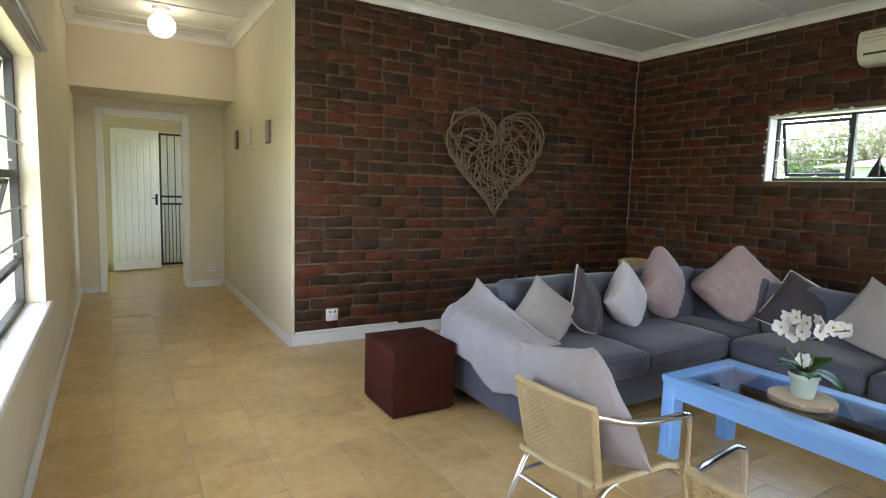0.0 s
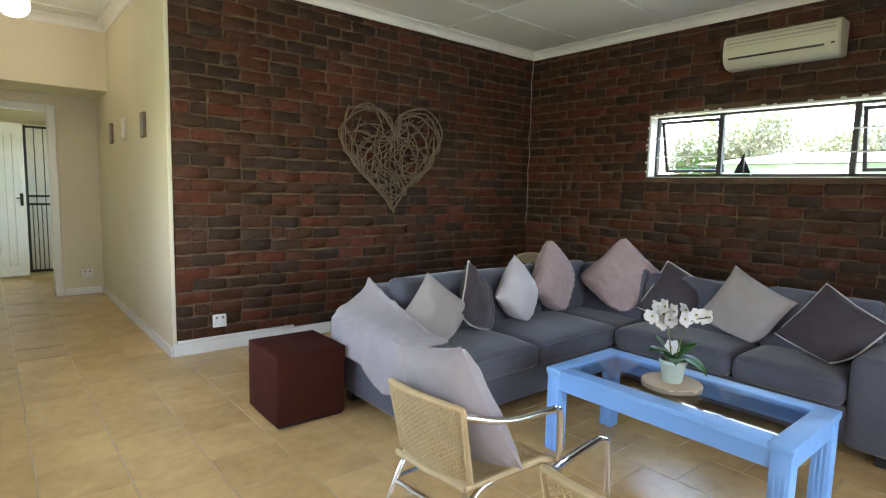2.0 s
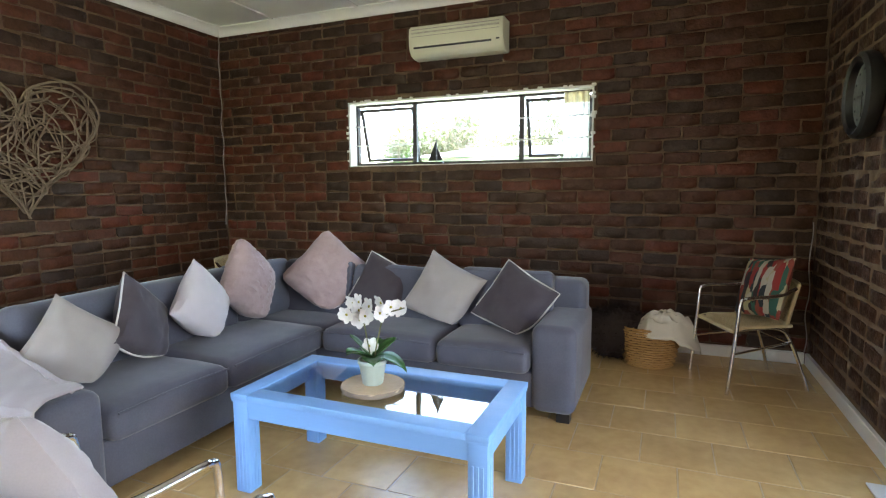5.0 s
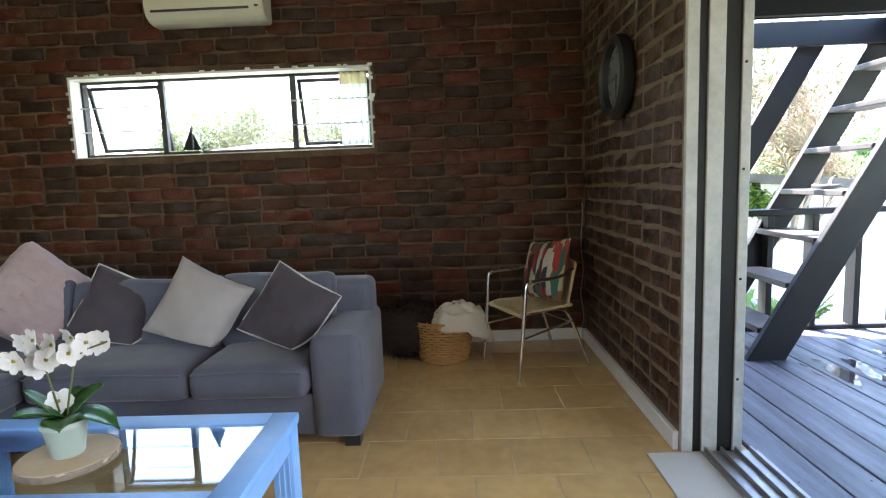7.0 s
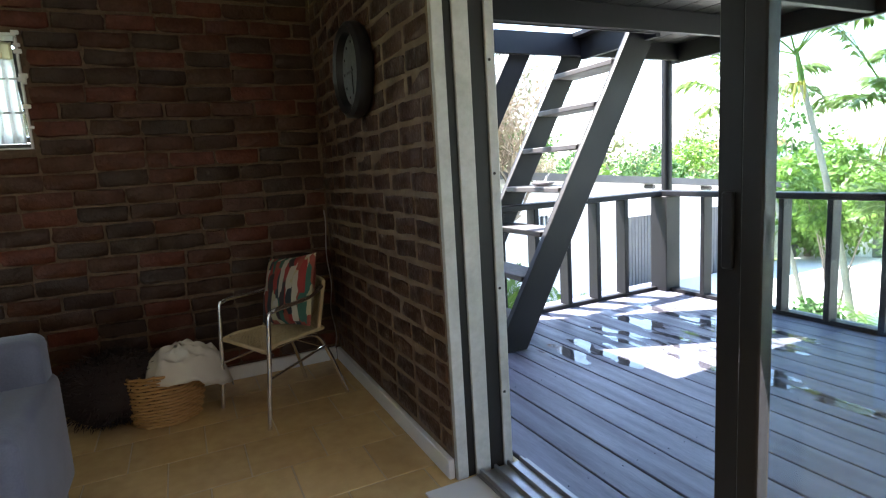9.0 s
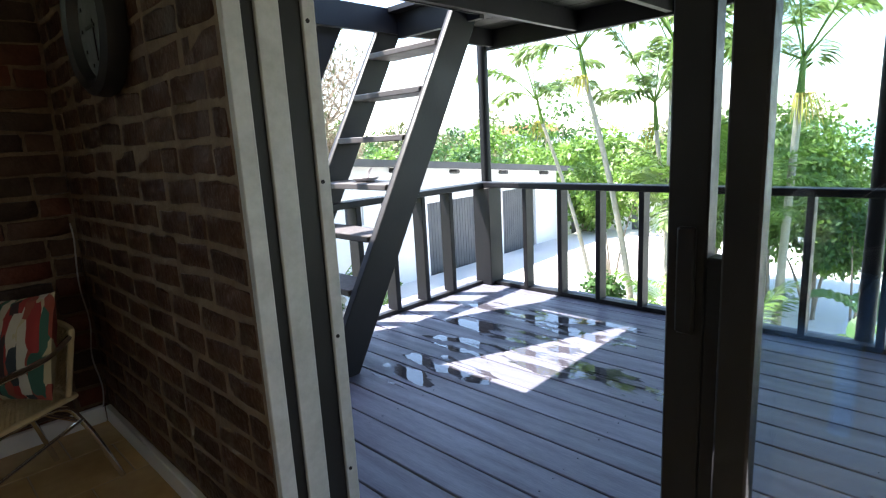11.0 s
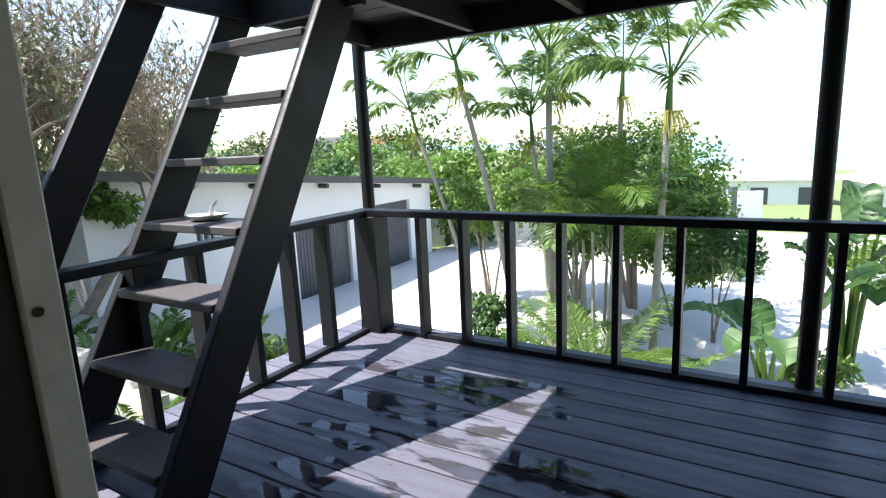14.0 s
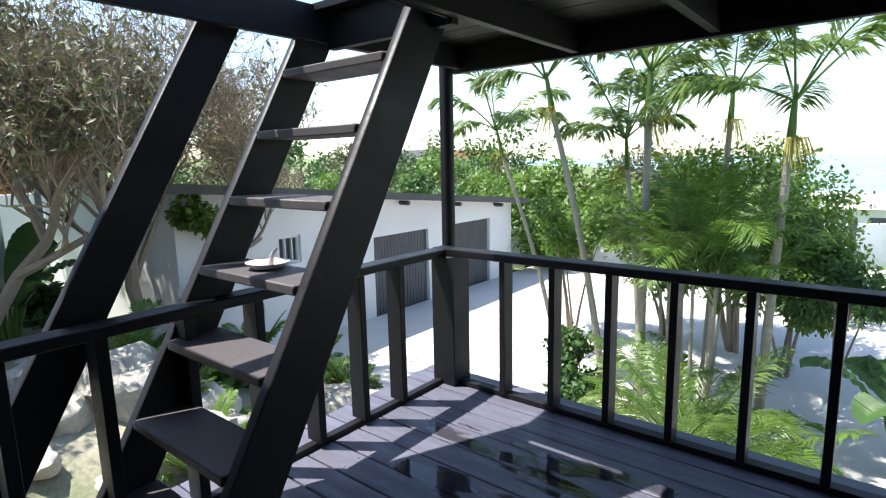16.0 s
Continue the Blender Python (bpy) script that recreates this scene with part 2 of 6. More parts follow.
    grass=mat("lawn", (0.16, 0.2, 0.07), (0.11, 0.15, 0.05), rough=0.95, scale=0.25, fine=5, mix=0.9, bump=0.5, depth=0.05),
    sea=mat("hazy sea water", (0.2, 0.36, 0.43), (0.17, 0.32, 0.4), rough=0.3, scale=0.02, fine=0.3, bump=0.0),
    bare=mat("bare twigs", (0.29, 0.22, 0.16), (0.18, 0.13, 0.095), rough=0.95, bump=0.0),
    rust=mat("russet leaf", (0.22, 0.09, 0.025), (0.13, 0.06, 0.02), rough=0.7, bump=0.0, through_light=0.2),
)


def plain_glass(name, tint=(0.95, 0.98, 0.98)):
    m = bpy.data.materials.new(name)
    m.use_nodes = True
    n, ln = m.node_tree.nodes, m.node_tree.links
    clear, gloss, ms, lw = n.new("ShaderNodeBsdfTransparent"), n.new("ShaderNodeBsdfGlossy"), n.new("ShaderNodeMixShader"), n.new("ShaderNodeLayerWeight")
    clear.inputs[0].default_value = (*tint, 1)
    gloss.inputs["Roughness"].default_value = 0.01
    lw.inputs[0].default_value = 0.5
    power, fresnel = n.new("ShaderNodeMath"), n.new("ShaderNodeMath")
    power.operation, fresnel.operation = "POWER", "MULTIPLY_ADD"
    power.inputs[1].default_value, fresnel.inputs[1].default_value, fresnel.inputs[2].default_value = 4.0, 0.9, 0.05
    ln.new(lw.outputs["Facing"], power.inputs[0])
    ln.new(power.outputs[0], fresnel.inputs[0])
    ln.new(fresnel.outputs[0], ms.inputs[0])
    ln.new(clear.outputs[0], ms.inputs[1])
    ln.new(gloss.outputs[0], ms.inputs[2])
    ln.new(ms.outputs[0], n["Material Output"].inputs[0])
    return m


M["glass"] = plain_glass("window glass")
M["table_glass"] = plain_glass("table glass", (0.86, 0.91, 0.94))


def rain_water():
    """A film of water with a ragged outline on boards that it darkens."""
    m = plain_glass("rain water", (0.42, 0.40, 0.40))
    n, ln = m.node_tree.nodes, m.node_tree.links
    film = n["Material Output"].inputs[0].links[0].from_node
    geo, tex, fine = n.new("ShaderNodeNewGeometry"), n.new("ShaderNodeTexNoise"), n.new("ShaderNodeTexNoise")
    tex.inputs["Scale"].default_value, tex.inputs["Detail"].default_value = 5.5, 6.0
    mp = n.new("ShaderNodeMapping")
    mp.inputs["Scale"].default_value = (0.55, 1.6, 1)
    ln.new(geo.outputs["Position"], mp.inputs[0])
    ln.new(mp.outputs[0], tex.inputs["Vector"])
    edge, none, out = n.new("ShaderNodeMapRange"), n.new("ShaderNodeBsdfTransparent"), n.new("ShaderNodeMixShader")
    edge.inputs["From Min"].default_value, edge.inputs["From Max"].default_value = 0.44, 0.5
    ln.new(tex.outputs["Fac"], edge.inputs["Value"])
    ln.new(edge.outputs[0], out.inputs[0])
    ln.new(none.outputs[0], out.inputs[1])
    ln.new(film.outputs[0], out.inputs[2])
    ln.new(out.outputs[0], n["Material Output"].inputs[0])
    gloss = next(k for k in n if k.type == "BSDF_GLOSSY")
    fine.inputs["Scale"].default_value = 14.0
    ln.new(geo.outputs["Position"], fine.inputs["Vector"])
    bp = n.new("ShaderNodeBump")
    bp.inputs["Strength"].default_value, bp.inputs["Distance"].default_value = 0.08, 0.01
    ln.new(fine.outputs["Fac"], bp.inputs["Height"])
    ln.new(bp.outputs[0], gloss.inputs["Normal"])
    return m


M["water"] = rain_water()
lit = bpy.data.materials.new("lit opal globe")
lit.use_nodes = True
lit.node_tree.nodes["Principled BSDF"].inputs["Emission Color"].default_value = (1.0, 0.9, 0.68, 1)
lit.node_tree.nodes["Principled BSDF"].inputs["Emission Strength"].default_value = 0.5
M["lit"] = lit

# patchwork cushion: squares of several colours
pw = bpy.data.materials.new("patchwork cotton")
pw.use_nodes = True
pn, pl = pw.node_tree.nodes, pw.node_tree.links
tc, vor, ramp = pn.new("ShaderNodeTexCoord"), pn.new("ShaderNodeTexVoronoi"), pn.new("ShaderNodeValToRGB")
vor.distance, vor.inputs["Scale"].default_value, vor.inputs["Randomness"].default_value = "CHEBYCHEV", 17.0, 0.75
strips = pn.new("ShaderNodeMapping")
strips.inputs["Scale"].default_value = (1.5, 1.0, 0.42)
pl.new(tc.outputs["Object"], strips.inputs[0])
pl.new(strips.outputs[0], vor.inputs["Vector"])
sep = pn.new("ShaderNodeSeparateColor")
pl.new(vor.outputs["Color"], sep.inputs[0])
pl.new(sep.outputs[0], ramp.inputs[0])
ramp.color_ramp.interpolation = "CONSTANT"
for i, c in enumerate(((0.26, 0.025, 0.02), (0.42, 0.38, 0.3), (0.02, 0.03, 0.035), (0.24, 0.05, 0.03), (0.03, 0.1, 0.07), (0.38, 0.33, 0.2), (0.03, 0.02, 0.02))):
    e = ramp.color_ramp.elements[i] if i < 2 else ramp.color_ramp.elements.new(i / 7)
    e.position, e.color = i / 7, (*c, 1)
pl.new(ramp.outputs[0], pn["Principled BSDF"].inputs["Base Color"])
pn["Principled BSDF"].inputs["Roughness"].default_value = 0.9
M["patchwork"] = pw


# ---- mesh helpers ----
class Build:
    """Collects shapes into one mesh."""

    def __init__(self):
        self.bm = bmesh.new()

    def box(self, x0, x1, y0, y1, z0, z1, bevel=0.0, turn=None, segments=1):
        m = Matrix.Translation(((x0 + x1) / 2, (y0 + y1) / 2, (z0 + z1) / 2))
        if turn:
            m = m @ turn
        vs = bmesh.ops.create_cube(self.bm, size=1, matrix=m @ Matrix.Diagonal((x1 - x0, y1 - y0, z1 - z0, 1)))["verts"]
        if bevel:
            es = {e for v in vs for e in v.link_edges}
            bmesh.ops.bevel(self.bm, geom=list(es), offset=bevel, segments=segments, profile=0.5, affect="EDGES")
        return self

    def tube(self, pts, r, sides=8, r_end=None, smooth=0):
        pts = [Vector(p) for p in pts]
        if smooth:
            ext = [2 * pts[0] - pts[1], *pts, 2 * pts[-1] - pts[-2]]
            out = []
            for i in range(len(pts) - 1):
                a, b, c, d = ext[i:i + 4]
                for k in range(smooth):
                    t = k / smooth
                    out.append(0.5 * (2 * b + (c - a) * t + (2 * a - 5 * b + 4 * c - d) * t * t + (3 * b - a - 3 * c + d) * t ** 3))
            pts = out + [pts[-1]]
        rings, side, n = [], None, len(pts)
        for i, p in enumerate(pts):
            d = (pts[min(i + 1, n - 1)] - pts[max(i - 1, 0)]).normalized()
            if side is None:
                side = d.orthogonal().normalized()
            side = (side - d * side.dot(d)).normalized()
            up = d.cross(side)
            rad = r if r_end is None else r + (r_end - r) * i / (n - 1)
            rings.append([self.bm.verts.new(p + rad * (side * math.cos(2 * math.pi * k / sides) + up * math.sin(2 * math.pi * k / sides))) for k in range(sides)])
        for a, b in zip(rings, rings[1:]):
            for k in range(sides):
                self.bm.faces.new((a[k], a[(k + 1) % sides], b[(k + 1) % sides], b[k]))
        if sides > 2:
            self.bm.faces.new(rings[0][::-1])
            self.bm.faces.new(rings[-1])
        return self

    def lathe(self, profile, sides=24, at=(0, 0, 0)):
        rings = [[self.bm.verts.new((at[0] + r * math.cos(2 * math.pi * k / sides), at[1] + r * math.sin(2 * math.pi * k / sides), at[2] + z)) for k in range(sides)] for r, z in profile]
        for a, b in zip(rings, rings[1:]):
            for k in range(sides):
                self.bm.faces.new((a[k], a[(k + 1) % sides], b[(k + 1) % sides], b[k]))
        self.bm.faces.new(rings[0][::-1])
        self.bm.faces.new(rings[-1])
        return self

    def sheet(self, f, nu, nv, wrap=False):
        g = [[self.bm.verts.new(f(i / nu, j / nv)) for j in range(nv + 1)] for i in range(nu if wrap else nu + 1)]
        for i in range(nu):
            for j in range(nv):
                a, b = g[i], g[(i + 1) % len(g)]
                self.bm.faces.new((a[j], b[j], b[j + 1], a[j + 1]))
        return self

    def poly(self, verts, faces):
        vs = [self.bm.verts.new(v) for v in verts]
        for f in faces:
            self.bm.faces.new([vs[i] for i in f])
        return self

    def pillow(self, w, h, t, n=12, pinch=0.07, m=None, rib=0.0):
        m = m or Matrix()
        for s in (1, -1):
            def f(a, b):
                u, v = 2 * a - 1, 2 * b - 1
                x = u * w / 2 * (1 - pinch * (1 - v * v) * abs(u))
                z = v * h / 2 * (1 - pinch * (1 - u * u) * abs(v))
                y = s * (0.002 + t / 2 * (max(0, (1 - u ** 2) * (1 - v ** 2))) ** 0.42)
                y += rib * math.sin(26 * v + 3 * math.sin(5 * u)) * (1 - u ** 4) * (1 - v ** 4)
                y += (0.014 * noise.noise(Vector((u * 2.1, v * 2.1, s * 3 + w * 9))) + 0.006 * noise.noise(Vector((u * 6, v * 4, s * 5 + w * 7)))) * (1 - u ** 6) * (1 - v ** 6)
                return m @ Vector((x, y, z))
            self.sheet(f if s < 0 else (lambda a, b: f(1 - a, b)), n, n)
        bmesh.ops.remove_doubles(self.bm, verts=self.bm.verts, dist=0.013)
        return self

    def mesh(self, name, material, smooth=True):
        bmesh.ops.recalc_face_normals(self.bm, faces=self.bm.faces)
        me = bpy.data.meshes.new(name)
        self.bm.to_mesh(me)
        self.bm.free()
        me.materials.append(M[material])
        if smooth:
            me.polygons.foreach_set("use_smooth", [True] * len(me.polygons))
            me.set_sharp_from_angle(angle=radians(40))
        return me

    def done(self, name, material, parent=None, m=None, smooth=True):
        ob = new(name, self.mesh(name, material, smooth))
        if parent is not None:
            ob.parent = parent
        if m is not None:
            ob.matrix_basis = m
        return ob


def empty(name, m, label, category, group=""):
    ob = new(name)
    ob.matrix_basis = m
    ob.empty_display_size = 0.05
    return tagged(ob, label, category, group)


def structure(ob, label, category):
    return tagged(ob, label, category, kind="structure")


def turn_z(a):
    return Matrix.Rotation(radians(a), 4, "Z")

# ---- the house ----
EX, NY, SY, WX = 5.385, 5.0, -0.2, -0.03      # inner faces: east, north, south, west
CEIL = 2.86
HALL_X, HALL_Y = 1.5, 8.0
DOOR_E, DOOR_W = 3.66, 0.75                   # ends of the sliding door's opening
WIN = (1.305, 3.51, 1.46, 2.045)              # east window: y from, to, z from, to
WWIN = (2.45, 4.42, 0.60, 1.93)               # west window

floor = Build().box(WX - 0.3, EX + 0.3, SY - 0.3, 10.4, -0.25, -0.0022).done("floor", "grout")
structure(floor, "pale grouted screed under beige glazed floor tiles", "floor")

wall_north = Build().box(HALL_X + 0.03, EX + 0.23, NY + 0.009, NY + 0.12, 0, CEIL + 0.05).done("wall_north", "mortar")
structure(wall_north, "dark red face-brick wall with recessed mortar joints", "wall")
y0, y1, z0, z1 = WIN
b = Build()
b.box(EX + 0.009, EX + 0.23, SY - 0.3, y0, 0, CEIL + 0.05).box(EX + 0.009, EX + 0.23, y1, NY + 0.009, 0, CEIL + 0.05)
b.box(EX + 0.009, EX + 0.23, y0, y1, 0, z0).box(EX + 0.009, EX + 0.23, y0, y1, z1, CEIL + 0.05)
wall_east = structure(b.done("wall_east", "mortar"), "dark red face-brick wall with a long high window", "wall")
wall_south = Build().box(DOOR_E + 0.01, EX + 0.009, SY - 0.27, SY - 0.009, 0, CEIL + 0.05).done("wall_south", "mortar_pale")
structure(wall_south, "brown face-brick wall with pale smeared mortar", "wall")
b = Build().box(WX - 0.25, DOOR_W, SY - 0.27, SY, 0, CEIL + 0.05).box(DOOR_W, DOOR_E + 0.01, SY - 0.27, SY, 2.12, CEIL + 0.05)
structure(b.done("wall_south_west", "plaster"), "cream plastered wall over the sliding door", "wall")
y0, y1, z0, z1 = WWIN
b = Build().box(WX - 0.25, WX, SY, y0, 0, CEIL + 0.05).box(WX - 0.25, WX, y1, HALL_Y + 0.1, 0, CEIL + 0.05)
b.box(WX - 0.25, WX, y0, y1, 0, z0).box(WX - 0.25, WX, y0, y1, z1, CEIL + 0.05)
structure(b.done("wall_west", "plaster"), "cream plastered wall with a tall steel window", "wall")
b = Build().box(HALL_X, HALL_X + 0.03, NY - 0.004, HALL_Y, 0, CEIL + 0.05, bevel=0.004)
structure(b.done("wall_passage", "plaster"), "cream plastered passage wall", "wall")
b = Build().box(WX, 0.22, HALL_Y, HALL_Y + 0.1, 0, 2.2).box(1.05, HALL_X + 0.1, HALL_Y, HALL_Y + 0.1, 0, 2.2).box(0.22, 1.05, HALL_Y, HALL_Y + 0.1, 2.03, 2.2)
b.box(WX, HALL_X, 7.3, HALL_Y + 0.1, 2.2, CEIL)
structure(b.done("wall_passage_end", "plaster"), "cream plastered end wall with a doorway and a dropped beam", "wall")
# the gap in the east side is made up, to hold the lobby's fill lamp
b = Build().box(-1.0, -0.9, HALL_Y + 0.1, 10.4, 0, 2.5).box(2.4, 2.5, HALL_Y + 0.1, 8.6, 0, 2.5).box(2.4, 2.5, 9.8, 10.4, 0, 2.5).box(2.4, 2.5, 8.6, 9.8, 0, 0.8).box(2.4, 2.5, 8.6, 9.8, 2.0, 2.5).box(-1.0, 2.5, 10.3, 10.4, 0, 2.5)
b.box(-1.0, 2.5, HALL_Y + 0.1, 10.4, 2.45, 2.55).box(-1.0, WX - 0.25, HALL_Y, HALL_Y + 0.1, 0, 2.5).box(HALL_X + 0.1, 2.5, HALL_Y, HALL_Y + 0.1, 0, 2.5)
structure(b.done("wall_back_lobby", "plaster"), "cream walls of the lobby beyond the doorway", "wall")

# ceiling boards with cover strips
b = Build().box(WX - 0.3, EX + 0.25, SY - 0.3, HALL_Y + 0.1, CEIL, CEIL + 0.04)
for y in (0.62, 1.53, 2.44, 3.35, 4.27):
    b.box(HALL_X if y > 5 else WX, EX, y - 0.02, y + 0.02, CEIL - 0.012, CEIL + 0.002, bevel=0.004)
for x in (2.76, 4.02):
    b.box(x - 0.02, x + 0.02, SY, NY, CEIL - 0.009, CEIL + 0.002, bevel=0.003)
for y in (5.4, 6.35, 6.95):
    b.box(WX, HALL_X, y - 0.02, y + 0.02, CEIL - 0.012, CEIL + 0.002, bevel=0.004)
ceiling = structure(b.done("ceiling", "ceiling"), "white painted ceiling boards with narrow cover strips", "ceiling")


def cornice(name, p, q, inward):
    """A cove moulding under the ceiling from p to q; inward: the way into the room."""
    p, q, i = Vector((*p, CEIL)), Vector((*q, CEIL)), Vector((*inward, 0))
    prof = [(0, 0), (0.085, 0), (0.085, -0.012), (0.06, -0.018), (0.03, -0.04), (0.016, -0.062), (0.012, -0.08), (0, -0.08)]
    vs = [e + i * a + Vector((0, 0, h - 0.001)) for e in (p, q) for a, h in prof]
    k = len(prof)
    ob = Build().poly(vs, [(j, (j + 1) % k, k + (j + 1) % k, k + j) for j in range(k)] + [tuple(range(k)), tuple(range(2 * k - 1, k - 1, -1))]).done(name, "white_paint")
    return structure(ob, "white cove cornice", "cornice")


cornice("trim_cornice_north", (HALL_X + 0.02, NY), (EX, NY), (0, -1))
cornice("trim_cornice_east", (EX, SY), (EX, NY), (-1, 0))
cornice("trim_cornice_south", (DOOR_W, SY), (EX, SY), (0, 1))
cornice("trim_cornice_west", (WX, SY), (WX, 7.3), (1, 0))
cornice("trim_cornice_passage", (HALL_X, NY), (HALL_X, 7.3), (-1, 0))
cornice("trim_cornice_beam", (WX, 7.3), (HALL_X, 7.3), (0, -1))


def skirting(name, x0, x1, y0, y1, h=0.095):
    b = Build().box(x0, x1, y0, y1, 0.0, h, bevel=0.004)
    return structure(b.done(name, "white_paint"), "white painted skirting board", "skirting")


skirting("baseboard_north", HALL_X + 0.002, EX - 0.02, NY - 0.018, NY + 0.008)
skirting("baseboard_east", EX - 0.018, EX + 0.008, SY + 0.02, NY - 0.02, 0.085)
skirting("baseboard_south", DOOR_E + 0.01, EX - 0.02, SY - 0.008, SY + 0.018, 0.085)
skirting("baseboard_west", WX, WX + 0.016, 0.0, HALL_Y, 0.08)
skirting("baseboard_passage", HALL_X - 0.016, HALL_X, NY - 0.016, HALL_Y, 0.08)
skirting("baseboard_passage_end", 1.11, HALL_X - 0.02, HALL_Y - 0.016, HALL_Y, 0.08)
skirting("baseboard_passage_end_west", WX + 0.02, 0.15, HALL_Y - 0.016, HALL_Y, 0.08)
b = Build().box(HALL_X + 0.03, 2.45, NY - 0.026, NY - 0.003, 0.097, 0.118, bevel=0.003)
tagged(b.done("cable_trunking", "white_paint"), "white plastic cable trunking along the skirting", "trunking")

# unseen roof; eaves sized to shade the east window and the near deck
b = Build().box(WX - 0.9, EX + 0.95, SY - 0.67, 10.6, 3.0, 3.12)
structure(b.done("roof", "roof_grey"), "unseen flat roof slab with eaves added for shade", "roof")

# doorway at the end of the passage
b = Build()
for x0, x1, za, zb in ((0.16, 0.235, 0, 2.09), (1.035, 1.11, 0, 2.09), (0.235, 1.035, 2.015, 2.09)):
    b.box(x0, x1, HALL_Y - 0.02, HALL_Y + 0.12, za, zb, bevel=0.006)
structure(b.done("door_1", "white_paint"), "white painted door frame at the passage end", "door frame")
leaf = empty("open_door", Matrix.Translation((0.30, 9.55, 0.02)) @ turn_z(14), "white boarded door standing open in the lobby", "door")
b = Build().box(0, 0.62, 0, 0.04, 0, 1.98, bevel=0.004)
for i in range(6):
    b.box(0.07 + i * 0.085, 0.145 + i * 0.085, -0.006, 0.01, 0.14, 1.84, bevel=0.004)
b.done("panel", "white_paint", leaf)
b = Build().box(0.555, 0.59, -0.012, 0, 0.92, 1.08, bevel=0.003).tube([(0.572, -0.01, 1.02), (0.572, -0.05, 1.02), (0.50, -0.055, 1.02)], 0.008)
tagged(b.done("handle", "bronze", leaf), "dark metal lever handle")
gate = empty("security_gate", Matrix.Translation((0.93, 9.95, 0.02)), "black steel barred security gate before a white door", "gate")
b = Build()
for x in (0, 0.5):
    b.box(x - 0.015, x + 0.015, -0.015, 0.015, 0, 1.98)
for z in (0.02, 0.93, 1.04, 1.96):
    b.box(0, 0.5, -0.015, 0.015, z - 0.015, z + 0.015)
b.done("frame", "black", gate)
b = Build()
for i in range(1, 10):
    b.tube([(i * 0.05, 0, 0.03), (i * 0.05, 0, 0.93 if i % 2 else 1.95)], 0.006, 6)
b.done("bars", "black", gate)
b = Build().box(0.86, 1.6, 10.16, 10.2, 0.01, 2.03, bevel=0.004)
structure(b.done("door_2", "white_paint"), "white door behind the security gate", "door")


# east window: steel frame, two casements open at the bottom, bars
def steel_window():
    y0, y1, z0, z1 = WIN
    x = EX + 0.115
    w = empty("window_1", Matrix(), "dark steel window with two open side casements and clear panes", "window")
    tagged(w, kind="structure")
    b = Build()
    for ya, yb, za, zb in ((y0, y1, z0, z0 + 0.035), (y0, y1, z1 - 0.035, z1), (y0, y0 + 0.035, z0, z1), (y1 - 0.035, y1, z0, z1), (1.885, 1.925, z0, z1), (2.87, 2.91, z0, z1)):
        b.box(x, x + 0.04, ya, yb, za, zb, bevel=0.003)
    b.done("frame", "iron", w)
    p = Build().box(x + 0.018, x + 0.022, 1.925, 2.87, z0 + 0.035, z1 - 0.035).done("pane", "glass", w)
    p.visible_shadow = False
    for a, c in ((y0 + 0.04, 1.88), (2.915, y1 - 0.04)):
        tilt = Matrix.Translation((x + 0.045, 0, z1 - 0.05)) @ Matrix.Rotation(radians(-16), 4, "Y")
        b = Build()
        h = z1 - z0 - 0.09
        for ya, yb, za, zb in ((a, c, -0.026, 0), (a, c, -h, -h + 0.026), (a, a + 0.026, -h, 0), (c - 0.026, c, -h, 0)):
            b.box(-0.012, 0.012, ya, yb, za, zb, bevel=0.002)
        b.done("casement", "iron", w, tilt)
        p = Build().box(-0.002, 0.002, a + 0.026, c - 0.026, -h + 0.026, -0.026).done("pane", "glass", w, tilt)
        p.visible_shadow = False
        b = Build().tube([(x + 0.02, (a + c) / 2 - 0.03, z0 + 0.045), (x + 0.09, (a + c) / 2, z0 + 0.05), (x + 0.15, (a + c) / 2, z0 + 0.06)], 0.005, 6)
        b.done("stay", "steel", w)
    b = Build()
    for a, c in ((y0 - 0.01, 1.98), (2.89, y1 + 0.01)):
        for z in (1.655, 1.83):
            b.tube([(x - 0.03, a, z), (x - 0.03, c, z)], 0.006, 6)
    b.done("bars", "steel", w)
    # painted reveal with a rough edge
    b = Build()
    b.box(EX - 0.004, EX + 0.115, y0 + 0.001, y1 - 0.001, z1 - 0.018, z1 - 0.001, bevel=0.003).box(EX - 0.001, EX + 0.115, y1 - 0.02, y1 - 0.001, z0, z1 - 0.02, bevel=0.003)
    b.box(EX - 0.001, EX + 0.115, y0 + 0.001, y0 + 0.014, z0, z1 - 0.02, bevel=0.003).box(EX - 0.004, EX + 0.2, y0 + 0.016, y1 - 0.022, z0 + 0.001, z0 + 0.008)
    for i in range(34):
        s = random.uniform(0.006, 0.014)
        if i < 20:
            c = Vector((EX - 0.003, random.uniform(y0, y1), z1 + random.uniform(-0.003, 0.004)))
        else:
            c = Vector((EX - 0.003, random.choice((y0, y1)) + random.uniform(-0.004, 0.004), random.uniform(z0, z1)))
        b.box(c.x - s * 0.4, c.x + s * 0.4, c.y - s * 1.6, c.y + s * 1.6, c.z - s, c.z + s, bevel=s * 0.35)
    tagged(b.done("reveal", "white_paint", w), "white painted reveal with daubed edges")


steel_window()


